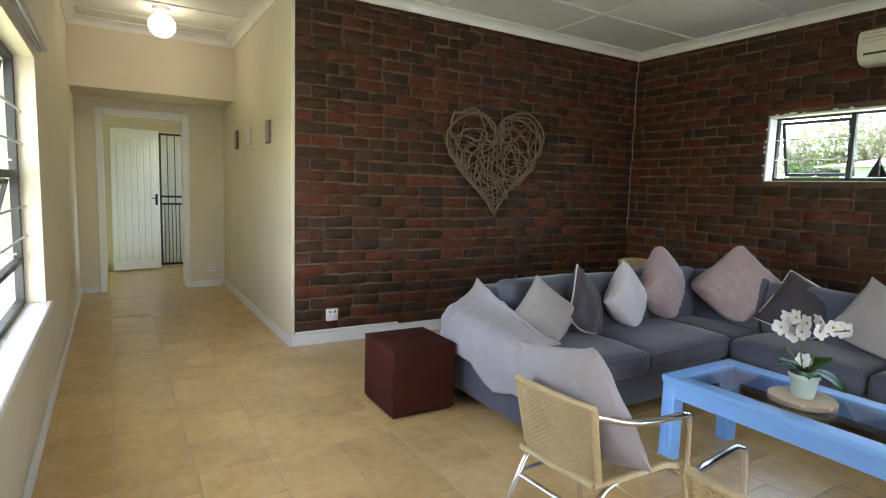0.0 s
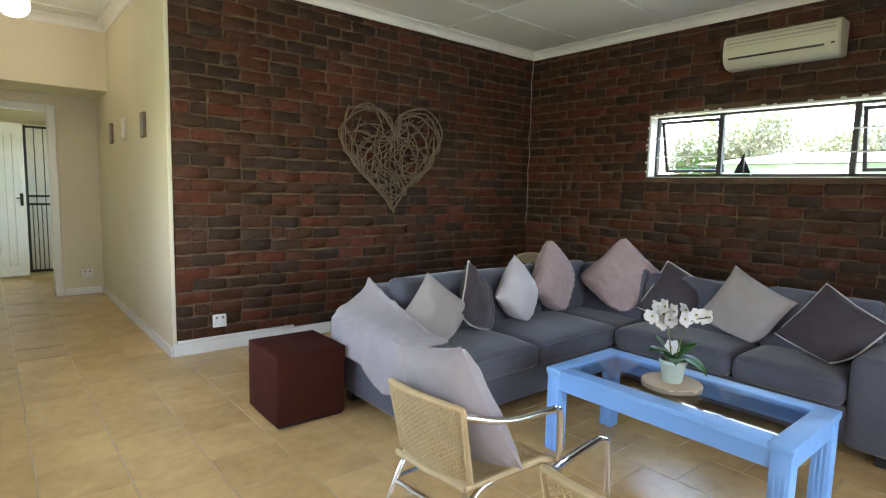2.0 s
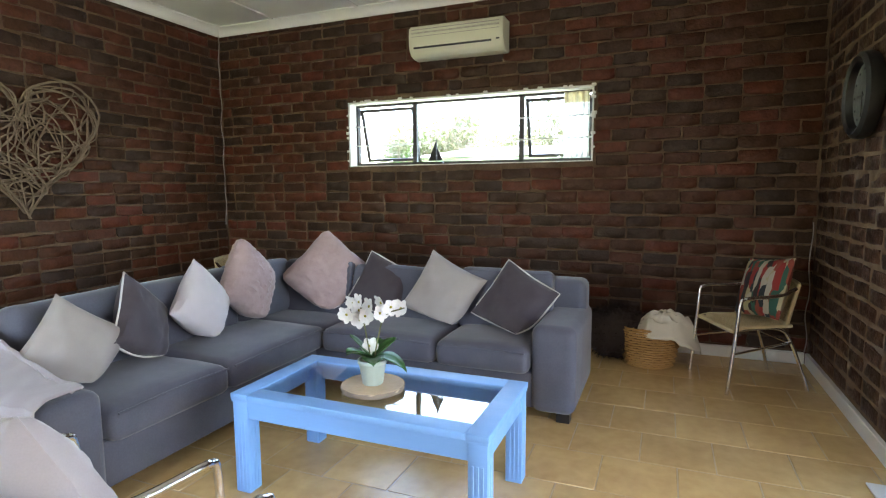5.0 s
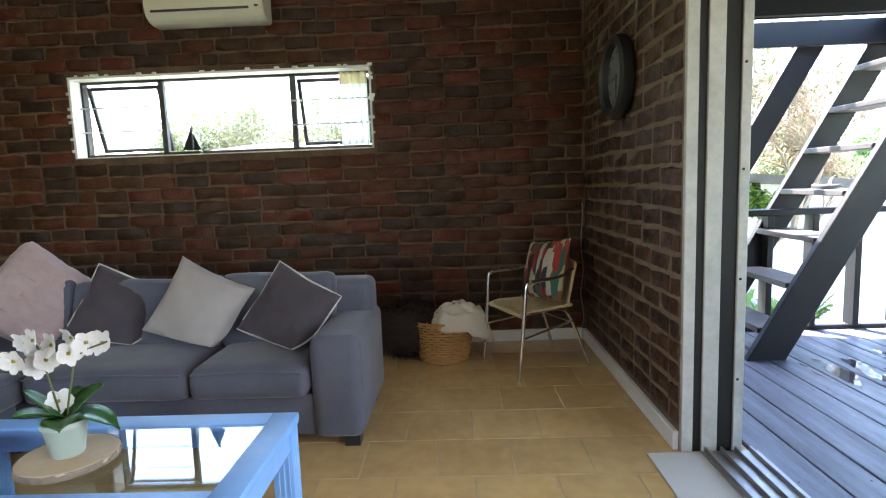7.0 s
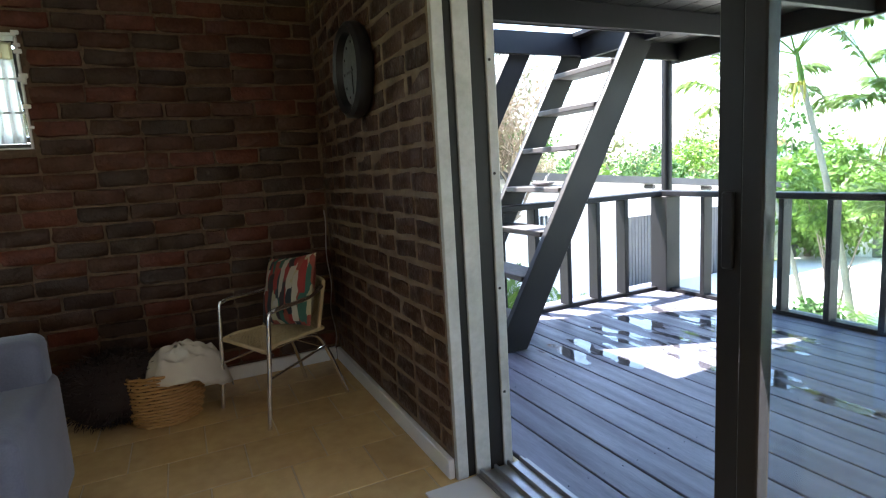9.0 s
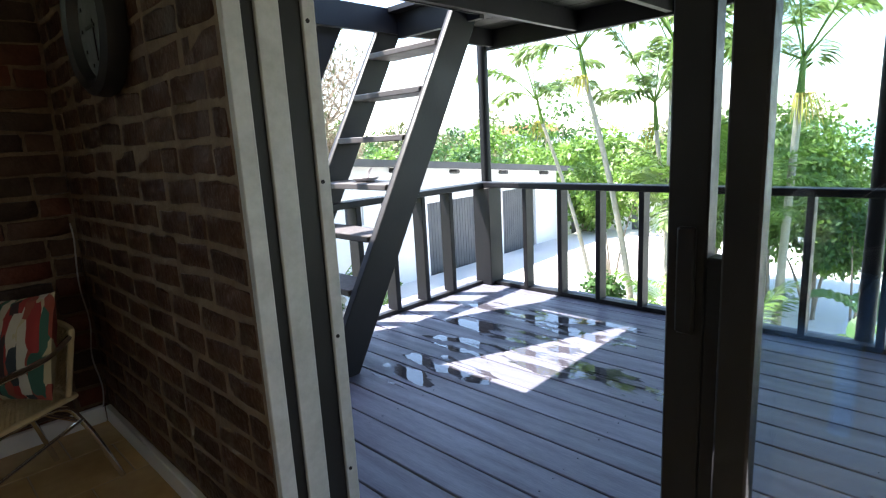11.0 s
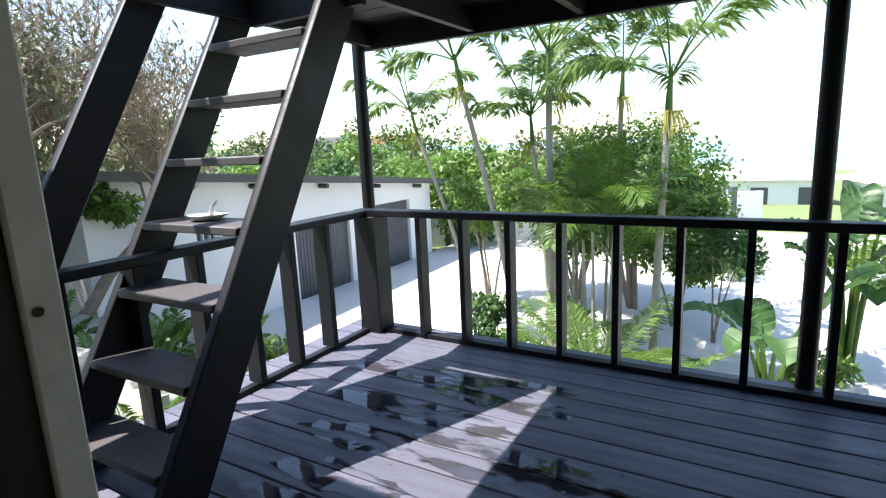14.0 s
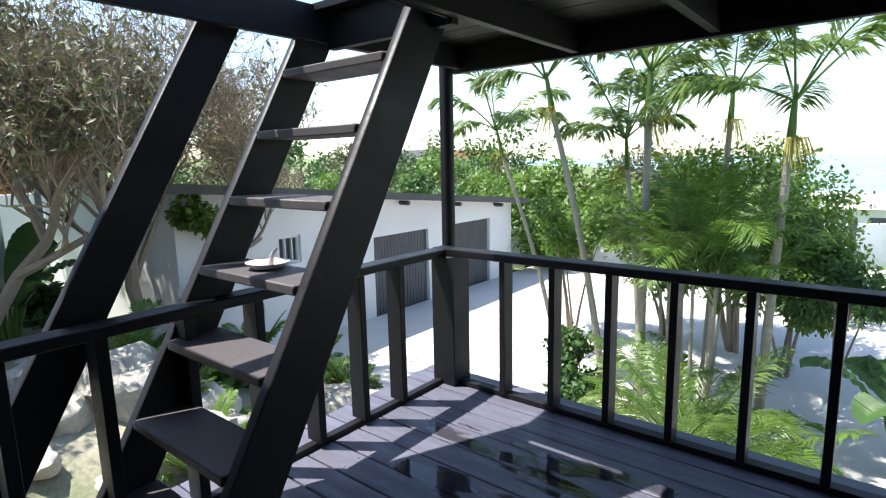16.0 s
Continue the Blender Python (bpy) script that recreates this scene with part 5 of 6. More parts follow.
def ground_z(x, y):
    """Height of the garden: level drive, a bank rising to the east, falling to the sea in the south."""
    rise = max(0, min(1, (x - 6.3) / 3.0)) * max(0, min(1, (y + 6.5) / 3.5)) * 1.3
    d = math.hypot(x - 4, y)
    far = 0.035 * max(0, d - 45) * max(0, (x - 0.5 * -y) / (d + 1))
    fall = -0.06 * max(0, -y - 24) * max(0, -y / (d + 1)) * max(0.15, min(1, 1.1 - (x + y * 0.25) / 60))
    return GZ + rise + min(far, 10) + max(fall, -26)


xs = [-3000, -1200, -500, -220, -110, -60, -35, -20, -12] + [-8 + i for i in range(34)] + [28, 32, 38, 46, 58, 75, 100, 150, 250, 500, 1200, 3000]
ys = [-420, -330, -260, -200, -150, -110, -80, -60, -48, -40, -34, -30] + [-27 + i for i in range(29)] + [4, 10, 20, 40, 90, 250, 700, 3000]
vs = [(x, y, ground_z(x, y) + 0.06 * noise.noise(Vector((x * 0.7, y * 0.7, 0)))) for x in xs for y in ys]
k = len(ys)
ground = Build().poly(vs, [(i * k + j, (i + 1) * k + j, (i + 1) * k + j + 1, i * k + j + 1) for i in range(len(xs) - 1) for j in range(k - 1)]).done("ground", "grass")
structure(ground, "green lawn and rough grass running to the distance", "ground")
sea = Build().poly([(-4500, -300, -24), (4500, -300, -24), (4500, -4500, -24), (-4500, -4500, -24)], [(0, 1, 2, 3)]).done("water", "sea")
structure(sea, "pale turquoise sea at the horizon", "sea")
b = Build()
b.sheet(lambda u, v: (-7 + 19.9 * u, -5.2 - 17 * v - 0.9 * math.sin(u * 3.1), GZ + 0.115 + 0.02 * noise.noise(Vector((u * 9, v * 9, 0)))), 30, 20)
drive = b.done("road", "concrete")
structure(drive, "bright pale concrete driveway", "driveway")


def garage():
    g = empty("garage", pose(12.9, -10.6, GZ), "white rendered flat-roofed garage with charcoal slatted doors", "garage")
    b = Build()
    top = lambda y: 2.52 + (y + 5.5) * 0.088

    def run(x0, x1, ya, yb, z):
        """A wall from ya to yb whose head follows the pitch of the roof."""
        vs = [(x, y, h) for x in (x0, x1) for y, h in ((ya, z), (yb, z), (yb, top(yb)), (ya, top(ya)))]
        b.poly(vs, [(0, 1, 2, 3), (7, 6, 5, 4), (0, 4, 5, 1), (1, 5, 6, 2), (2, 6, 7, 3), (3, 7, 4, 0)])
    for a, c, z in ((3.5, 5.6, 0), (2.95, 3.5, 2.46), (0.79, 2.95, 0), (-1.29, 0.79, 2.12), (-2.5, -1.29, 0), (-4.31, -2.5, 2.12), (-5.6, -4.31, 0)):
        run(0, 0.25, a, c, z)
    b.box(0, 0.25, 2.95, 3.5, 0, 1.86)
    run(0.25, 7, -5.6, -5.35, 0)
    run(0.25, 7, 5.35, 5.6, 0)
    run(6.75, 7, -5.35, 5.35, 0)
    b.done("wall", "render_white", g)
    b = Build()
    vs = [(x, y, top(y) + h) for x in (-0.5, 7.2) for y, h in ((-5.95, 0), (5.95, 0), (5.95, 0.17), (-5.95, 0.17))]
    b.poly(vs, [(0, 1, 2, 3), (7, 6, 5, 4), (0, 4, 5, 1), (1, 5, 6, 2), (2, 6, 7, 3), (3, 7, 4, 0)])
    b.done("roof", "roof_grey", g)
    for a, c in ((-1.29, 0.79), (-4.31, -2.5)):
        b = Build().box(0.14, 0.18, a, c, 0, 2.12)
        n = int((c - a) / 0.11)
        for i in range(n):
            ya = a + (c - a) * i / n
            b.box(0.10, 0.15, ya + 0.008, ya + (c - a) / n - 0.008, 0.02, 2.1)
        b.done("door", "garage_door", g)
    b = Build().box(0.15, 0.17, 2.95, 3.5, 1.86, 2.46)
    b.done("window", "garage_door", g)
    b = Build()
    for ya, yb, za, zb in ((2.95, 3.5, 1.86, 1.91), (2.95, 3.5, 2.41, 2.46), (2.95, 3.0, 1.91, 2.41), (3.45, 3.5, 1.91, 2.41), (3.12, 3.145, 1.91, 2.41), (3.29, 3.315, 1.91, 2.41)):
        b.box(0.06, 0.14, ya, yb, za, zb)
    b.done("window_frame", "render_white", g)
    b = Build()
    for ya in (-4.6, -2.4, -0.2, 2.0, 4.2):
        b.tube([(-0.3, ya, top(ya) - 0.08), (0.02, ya, top(ya) - 0.08)], 0.06, 8)
    tagged(b.done("spout", "roof_grey", g), kind="stuff")


garage()

# white boundary walls with dark posts
for (xa, ya, xb, yb, h, z) in ((15.0, -16.6, 3.0, -24.5, 1.5, GZ), (24, -8.2, 24, 3.5, 1.7, -1.0)):
    L = math.hypot(xb - xa, yb - ya)
    w = empty("boundary_wall", Matrix.Translation((xa, ya, z)) @ turn_z(math.degrees(math.atan2(yb - ya, xb - xa))), "white rendered boundary wall with dark posts", "wall")
    b = Build().box(0, L, -0.1, 0.1, -0.6, h, bevel=0.01)
    b.done("panel", "render_white", w)
    b = Build()
    for i in range(int(L / 2.2) + 1):
        b.box(i * 2.2 - 0.11, i * 2.2 + 0.11, -0.14, 0.14, -0.6, h + 0.22, bevel=0.01)
    b.done("pillar", "garage_door", w)


# pale soil of the rock garden
b = Build()
b.sheet(lambda u, v: (6.2 + 9 * u, -5.2 + 8.5 * v + 0.4 * math.sin(u * 7), ground_z(6.2 + 9 * u, -5.2 + 8.5 * v + 0.4 * math.sin(u * 7)) + 0.07 + 0.05 * noise.noise(Vector((u * 11, v * 11, 3)))), 40, 36)
structure(b.done("ground_rockery", "soil"), "pale gravelly soil with thin grass in the rock garden", "ground")


# boulders of the rockery
def boulder_mesh(seed):
    b = Build()
    bmesh.ops.create_icosphere(b.bm, subdivisions=3, radius=1)
    for v in b.bm.verts:
        d = v.co.normalized()
        v.co = d * (0.85 + 0.4 * noise.noise(d * 1.7 + Vector((seed, 0, 0))) + 0.2 * abs(noise.noise(d * 4.0 + Vector((0, seed, 0)))) + 0.08 * noise.noise(d * 9 + Vector((0, 0, seed))))
        v.co.z = max(v.co.z, -0.6)
    return b.mesh("boulder", "rock")


rng = random.Random(21)
rock_meshes = [boulder_mesh(s * 3.7) for s in range(5)]
spots = [(x, y) for x in np.arange(6.7, 12.5, 0.56) for y in np.arange(-5.6, 1.6, 0.62)]
for x, y in spots:
    if rng.random() < 0.28:
        continue
    x, y = x + rng.uniform(-0.3, 0.3), y + rng.uniform(-0.3, 0.3)
    s = rng.choice((0.16, 0.21, 0.26, 0.32, 0.4, 0.5))
    ob = new("boulder", rng.choice(rock_meshes))
    ob.matrix_basis = Matrix.Translation((x, y, ground_z(x, y) + 0.05 + s * 0.36)) @ turn_z(rng.uniform(0, 360)) @ Matrix.Diagonal((s * rng.uniform(0.9, 1.5), s, s * rng.uniform(0.6, 0.95), 1))
    tagged(ob, "pale lichened boulder in the rock garden", "rock", "rockery boulders")


# foliage
def quad_leaf(bm, p, d, n, L, W):
    """A pointed leaf of two triangles pairs at p along d."""
    s = d.cross(n)
    if s.length < 1e-4:
        return
    s = s.normalized() * W / 2
    mid = p + d * L * 0.45 - n * L * 0.05
    a, b_, c, e = bm.verts.new(p), bm.verts.new(mid + s), bm.verts.new(p + d * L - n * L * 0.18), bm.verts.new(mid - s)
    bm.faces.new((a, b_, c))
    bm.faces.new((a, c, e))


def rand_dir(rng):
    while True:
        v = Vector((rng.uniform(-1, 1), rng.uniform(-1, 1), rng.uniform(-1, 1)))
        if 0.05 < v.length < 1:
            return v.normalized()


def crown(name, material, parent, centres, count, L, W, rng, shell=0.6):
    """Leaves in clumps round the given (centre, radius) blobs."""
    b = Build()
    for _ in range(count):
        c, r = rng.choice(centres)
        d = rand_dir(rng)
        q = Vector(c) + Vector((d.x, d.y, d.z * 0.8)) * r * (shell + (1 - shell) * rng.random()) * (0.8 + 0.45 * noise.noise(d * 2.2 + Vector(c)))
        out = (d + rand_dir(rng) * 0.9 + Vector((0, 0, -0.25))).normalized()
        n = (d + rand_dir(rng) * 0.7 + Vector((0, 0, 0.5))).normalized()
        k = rng.uniform(0.6, 1.25)
        quad_leaf(b.bm, q, out, n, L * k, W * k)
    ob = b.done(name, material, parent, smooth=False)
    tagged(ob, kind="stuff")
    return ob


def shrub(m, label, size, material, seed, count=1800, L=0.16, W=0.07, blobs=9, flat=0.8, lift=0.0):
    rng = random.Random(seed)
    s = empty("shrub", m, label, "shrub")
    cs = []
    for i in range(blobs):
        d = rand_dir(rng)
        r = size * rng.uniform(0.32, 0.5)
        cs.append(((d.x * size * 0.62, d.y * size * 0.62, lift + size * flat * 0.75 + d.z * size * flat * 0.55), r))
    crown("foliage", material, s, cs, count, L, W, rng, 0.45)
    b = Build()
    for c, r in (cs[::4] if lift else cs):
        b.tube([(rng.uniform(-0.08, 0.08), rng.uniform(-0.08, 0.08), -0.15), (c[0] * 0.4, c[1] * 0.4, c[2] * 0.5), c], 0.03 * size, 5, r_end=0.008, smooth=3)
    b.done("branches", "bark", s)
    return s


def frond(b, base, heading, length, lift, droop, rng, pairs=26, width=0.42, leaf_w=0.035, sag=0.35, bare=0.12):
    """An arching rib with pairs of folded leaflets that hang from it; gives back the rib's points."""
    d = Vector((math.cos(heading), math.sin(heading), 0))
    side = Vector((-d.y, d.x, 0))
    pts = []
    for i in range(pairs + 1):
        u = i / pairs
        pts.append(Vector(base) + d * length * u * (1 - 0.15 * u) + Vector((0, 0, lift * u - droop * u * u)))
    for i in range(1, pairs + 1):
        u = i / pairs
        if u < bare:
            continue
        p = pts[i]
        t = (pts[i] - pts[i - 1]).normalized()
        L = width * math.sin(math.pi * (0.2 + 0.74 * (u - bare) / (1 - bare))) ** 0.7
        for s in (-1, 1):
            o = (side * s * rng.uniform(0.75, 1.0) + t * rng.uniform(0.55, 0.95) + Vector((0, 0, 0.3 - sag * rng.uniform(0.3, 1.2)))).normalized()
            mid = p + o * L * 0.5
            tip = p + o * L * 0.92 + Vector((0, 0, -sag * L * rng.uniform(0.3, 0.9)))
            w = t * leaf_w / 2
            a, c, e, g = b.bm.verts.new(p), b.bm.verts.new(mid + w), b.bm.verts.new(tip), b.bm.verts.new(mid - w)
            b.bm.faces.new((a, c, e, g))
    return pts


def palm_tree(m, label, height, lean, seed, fronds=8, flen=1.9, r=0.06, flowers=True):
    rng = random.Random(seed)
    s = empty("palm_tree", m, label, "palm", "garden palms")
    pts = [Vector((lean[0] * u ** 1.4, lean[1] * u ** 1.4, height * u)) for u in [i / 16 for i in range(17)]]
    b = Build()
    b.tube(pts, r, 10, r_end=r * 0.66)
    for i in range(int(height / 0.13)):
        u = (i + 0.5) * 0.13 / height
        c = Vector((lean[0] * u ** 1.4, lean[1] * u ** 1.4, height * u))
        rr = r * (1 - 0.34 * u)
        b.lathe([(rr * 0.96, -0.012), (rr * 1.08, 0), (rr * 0.96, 0.012)], 10, at=c)
    b.done("trunk", "palm_trunk", s)
    top = pts[-1]
    tilt = Vector((lean[0], lean[1], 0)) * 0.12
    b = Build().tube([top, top + tilt * 0.5 + Vector((0, 0, 0.3)), top + tilt + Vector((0, 0, 0.6))], r * 0.85, 10, r_end=r * 0.4)
    b.done("crownshaft", "leaf_lime", s)
    f, st = Build(), Build()
    base = top + tilt + Vector((0, 0, 0.5))
    for i in range(fronds):
        h = 2 * math.pi * (i + rng.uniform(-0.3, 0.3)) / fronds
        up = rng.choice((0.6, 0.9, 1.2, 1.6, 2.1)) + rng.uniform(-0.15, 0.15)
        L = flen * rng.uniform(0.8, 1.15)
        p = frond(f, base, h, L, L * up, L * (0.28 + 0.45 * up), rng, 60, flen * 0.36, 0.056, 0.45, 0.22)
        st.tube(p[::3] + [p[-1]], 0.017, 5, r_end=0.004)
    tagged(f.done("fronds", "palm", s, smooth=False), kind="stuff")
    st.done("frond_ribs", "leaf_lime", s)
    if flowers:
        b = Build()
        a = rng.uniform(0, 6.28)
        for j in range(34):
            aa = a + rng.uniform(-0.8, 0.8)
            L = rng.uniform(0.15, 0.38)
            o = Vector((math.cos(aa), math.sin(aa), 0))
            b.tube([top + o * r * 0.6, top + o * L * 0.6 + Vector((0, 0, 0.06)), top + o * L + Vector((0, 0, -0.25 * rng.uniform(0.4, 1.6)))], 0.0055, 3)
        tagged(b.done("flower_sprays", "palm_yellow", s), "drooping yellow flower sprays")
    return s


SLIM = "slender ringed garden palm with arching feathery fronds"
palm_tree(pose(7.9, -9.75, GZ), SLIM, 4.0, (1.0, 0.35), 1, 8, 1.5, 0.05)
palm_tree(pose(6.6, -8.83, GZ), SLIM, 4.7, (0.85, 0.25), 2, 7, 1.5, 0.065)
palm_tree(pose(5.98, -8.75, GZ), SLIM, 4.65, (-0.03, 0.1), 3, 9, 1.9, 0.075)
palm_tree(pose(6.25, -9.6, GZ), SLIM, 3.75, (0.3, 0.1), 4, 9, 1.5, 0.055)
palm_tree(pose(5.5, -11.1, GZ), SLIM, 4.5, (-0.1, -0.1), 5, 8, 1.8, 0.07)
palm_tree(pose(4.35, -8.9, GZ), "slender garden palm with wide arching fronds and yellow flowers", 4.1, (-0.15, 0.2), 6, 8, 2.2, 0.07)
palm_tree(pose(6.75, -11.2, GZ), "slender garden palm standing behind the others", 4.5, (0.1, 0.0), 7, 8, 1.5, 0.055)


def clump_palm(m, label, n, flen, seed, lift=0.9, material="palm", canes=0.0):
    """Fronds springing from the ground, or from a cluster of canes as high as given."""
    rng = random.Random(seed)
    s = empty("clump_palm", m, label, "palm")
    f, st, c = Build(), Build(), Build()
    stems = [(rng.uniform(-0.3, 0.3), rng.uniform(-0.3, 0.3), canes * rng.uniform(0.55, 1.0)) for _ in range(5)] if canes else [(0, 0, 0)]
    if canes:
        for x, y, z in stems:
            c.tube([(x * 0.5, y * 0.5, 0), (x * 0.8, y * 0.8, z * 0.5), (x, y, z)], 0.035, 7, r_end=0.022)
        c.done("canes", "palm_trunk", s)
    for i in range(n):
        h = 2 * math.pi * (i + rng.uniform(-0.3, 0.3)) / n * (2 if canes else 1)
        k = rng.uniform(0.7, 1.1)
        x, y, z = stems[i % len(stems)]
        j = 0.03 if canes else 0.15
        p = frond(f, (x + rng.uniform(-j, j), y + rng.uniform(-j, j), z + rng.uniform(-0.05, 0.0)), h, flen * k, flen * lift * rng.uniform(0.7, 1.4), flen * rng.uniform(0.5, 0.95), rng, 62, flen * 0.3, 0.027, 0.32)
        st.tube(p[::3] + [p[-1]], 0.014, 5, r_end=0.004)
    tagged(f.done("fronds", material, s, smooth=False), kind="stuff")
    st.done("frond_ribs", "leaf_lime", s)


clump_palm(pose(4.55, -7.15, GZ), "bushy feather palm with bright arching fronds", 15, 1.9, 31, 1.25, "leaf_lime")
clump_palm(pose(5.1, -7.6, GZ), "bushy feather palm with bright arching fronds", 14, 1.7, 38, 1.1, "palm")
clump_palm(pose(5.15, -8.6, GZ), "cane palm with a dense head of arching fronds", 26, 1.6, 32, 1.3, "leaf_lime", 2.6)
clump_palm(pose(5.6, -9.0, GZ), "cane palm with a head of arching fronds", 20, 1.5, 33, 1.3, "palm", 2.3)
clump_palm(pose(3.0, -5.9, GZ), "small feather palm near the deck", 8, 1.0, 34, 0.9, "leaf_dark")
clump_palm(pose(8.4, -3.1, -1.75), "low bright green grassy palm in the rock garden", 18, 0.8, 35, 1.3, "leaf_lime")
clump_palm(pose(7.4, -2.1, -1.8), "low bright green grassy palm in the rock garden", 16, 0.5, 36, 1.2, "leaf_lime")
clump_palm(pose(9.6, -5.2, -2.1), "low bright green grassy palm in the rock garden", 16, 0.7, 37, 1.2, "leaf_lime")
clump_palm(pose(7.9, -4.4, -2.2), "low bright green grassy palm in the rock garden", 18, 0.6, 39, 1.2, "leaf_lime")

for gx, gy, gl, seed in ((9.2, -5.6, 0.6, 66), (10.2, -5.7, 0.7, 67), (11.4, -5.3, 0.8, 68), (10.0, -4.2, 0.6, 69), (9.3, -3.3, 0.5, 71), (11.0, -3.4, 0.7, 72)):
    clump_palm(pose(gx, gy, ground_z(gx, gy) + 0.08), "low bright green grassy palm in the rock garden", 18, gl, seed, 1.4, "leaf_lime")

shrub(pose(6.8, -8.45, GZ), "round glossy green shrub by the drive", 0.72, "leaf_dark", 41, 2600, 0.12, 0.065, flat=1.25)
shrub(pose(5.3, -12.2, GZ), "broad glossy green garden tree on bare stems", 2.0, "leaf", 43, 17000, 0.115, 0.062, 26, 0.85, 1.7)
shrub(pose(4.35, -11.3, GZ), "glossy dark green garden tree on bare stems", 1.35, "leaf", 44, 8500, 0.115, 0.06, 16, 0.95, 0.9)
shrub(pose(6.6, -12.4, GZ), "glossy green garden tree on bare stems", 1.6, "leaf", 45, 10500, 0.115, 0.06, 18, 0.95, 1.2)
shrub(pose(8.3, -11.3, GZ), "glossy green garden tree on bare stems", 1.15, "leaf", 46, 6500, 0.115, 0.06, 14, 0.75, 2.0)
shrub(pose(3.6, -10.6, GZ), "thin dark green shrub beside the drive", 0.9, "leaf_dark", 42, 1900, 0.13, 0.06, 10, 0.8, 1.2)
shrub(pose(3.9, -16.0, GZ - 0.3), "dark green shrub beyond the drive", 1.3, "leaf_dark", 47, 2500, 0.18, 0.08, 12, 0.7)
shrub(pose(0.6, -17.5, GZ - 0.5), "lime green shrub beyond the drive", 1.4, "leaf_lime", 48, 2600, 0.2, 0.09, 12, 0.7)
shrub(pose(2.1, -9.4, GZ), "low leafy plant at the foot of the banana plants", 0.5, "leaf_lime", 53, 1000, 0.14, 0.06)
for gx, gy, gs, seed in ((7.2, -0.9, 0.45, 49), (8.9, -4.6, 0.45, 50), (7.0, -3.2, 0.35, 54), (7.8, -1.5, 0.35, 55), (8.2, -2.2, 0.4, 56), (9.4, -2.8, 0.4, 57), (9.0, -1.2, 0.45, 58), (10.2, -3.6, 0.45, 59), (7.3, -4.6, 0.3, 60)):
    shrub(pose(gx, gy, ground_z(gx, gy) + 0.05), "low silver-green groundcover among the rocks", gs, "leaf_olive" if seed % 2 else "leaf_lime", seed, 900, 0.08, 0.03, flat=0.55)
shrub(pose(14.6, -3.2, -1.4), "dark leafy shrub before the boundary wall", 0.75, "leaf_dark", 51, 2400, 0.2, 0.1)
shrub(pose(16.5, -3.4, -1.4), "dark leafy shrub before the boundary wall", 0.75, "leaf_dark", 52, 2600, 0.22, 0.11)


def banana(m, label, seed, n=8, h=2.2):
    rng = random.Random(seed)
    s = empty("banana_plant", m, label, "plant")
    b, st = Build(), Build()
    for i in range(n):
        a = 2 * math.pi * (i * 0.382 + rng.uniform(-0.05, 0.05))
        d = Vector((math.cos(a), math.sin(a), 0))
        top = Vector((d.x * 0.25, d.y * 0.25, h * rng.uniform(0.55, 0.95)))
        st.tube([(d.x * 0.05, d.y * 0.05, 0), top * 0.6, top], 0.05, 6, r_end=0.02, smooth=4)
        L, W, up = rng.uniform(1.0, 1.5), rng.uniform(0.42, 0.58), rng.uniform(0.5, 1.5)
        side = Vector((-d.y, d.x, 0))

        def f(u, v):
            w = W / 2 * math.sin(math.pi * (0.05 + 0.9 * u)) ** 0.5
            p = top + d * L * u * 0.6 + Vector((0, 0, up * L * u - 0.6 * L * u * u))
            return p + side * w * (2 * v - 1) + Vector((0, 0, 0.16 * W * abs(2 * v - 1) + 0.02 * math.sin(u * 60)))
        b.sheet(f, 18, 6)
    b.done("leaves", "leaf_dark", s)
    st.done("stalks", "leaf_lime", s)


banana(pose(1.75, -9.9, GZ), "broad-leaved banana plant with torn leaves", 61, 10, 2.6)
banana(pose(2.75, -8.5, GZ), "broad-leaved banana plant with torn leaves", 62, 7, 1.35)
banana(pose(0.9, -8.9, GZ), "broad-leaved banana plant with torn leaves", 64, 8, 2.3)
banana(pose(13.4, -2.6, -1.4), "broad-leaved plant by the boundary wall", 63, 11, 1.0)
banana(pose(14.4, -1.6, -1.4), "broad-leaved plant by the boundary wall", 65, 11, 1.2)


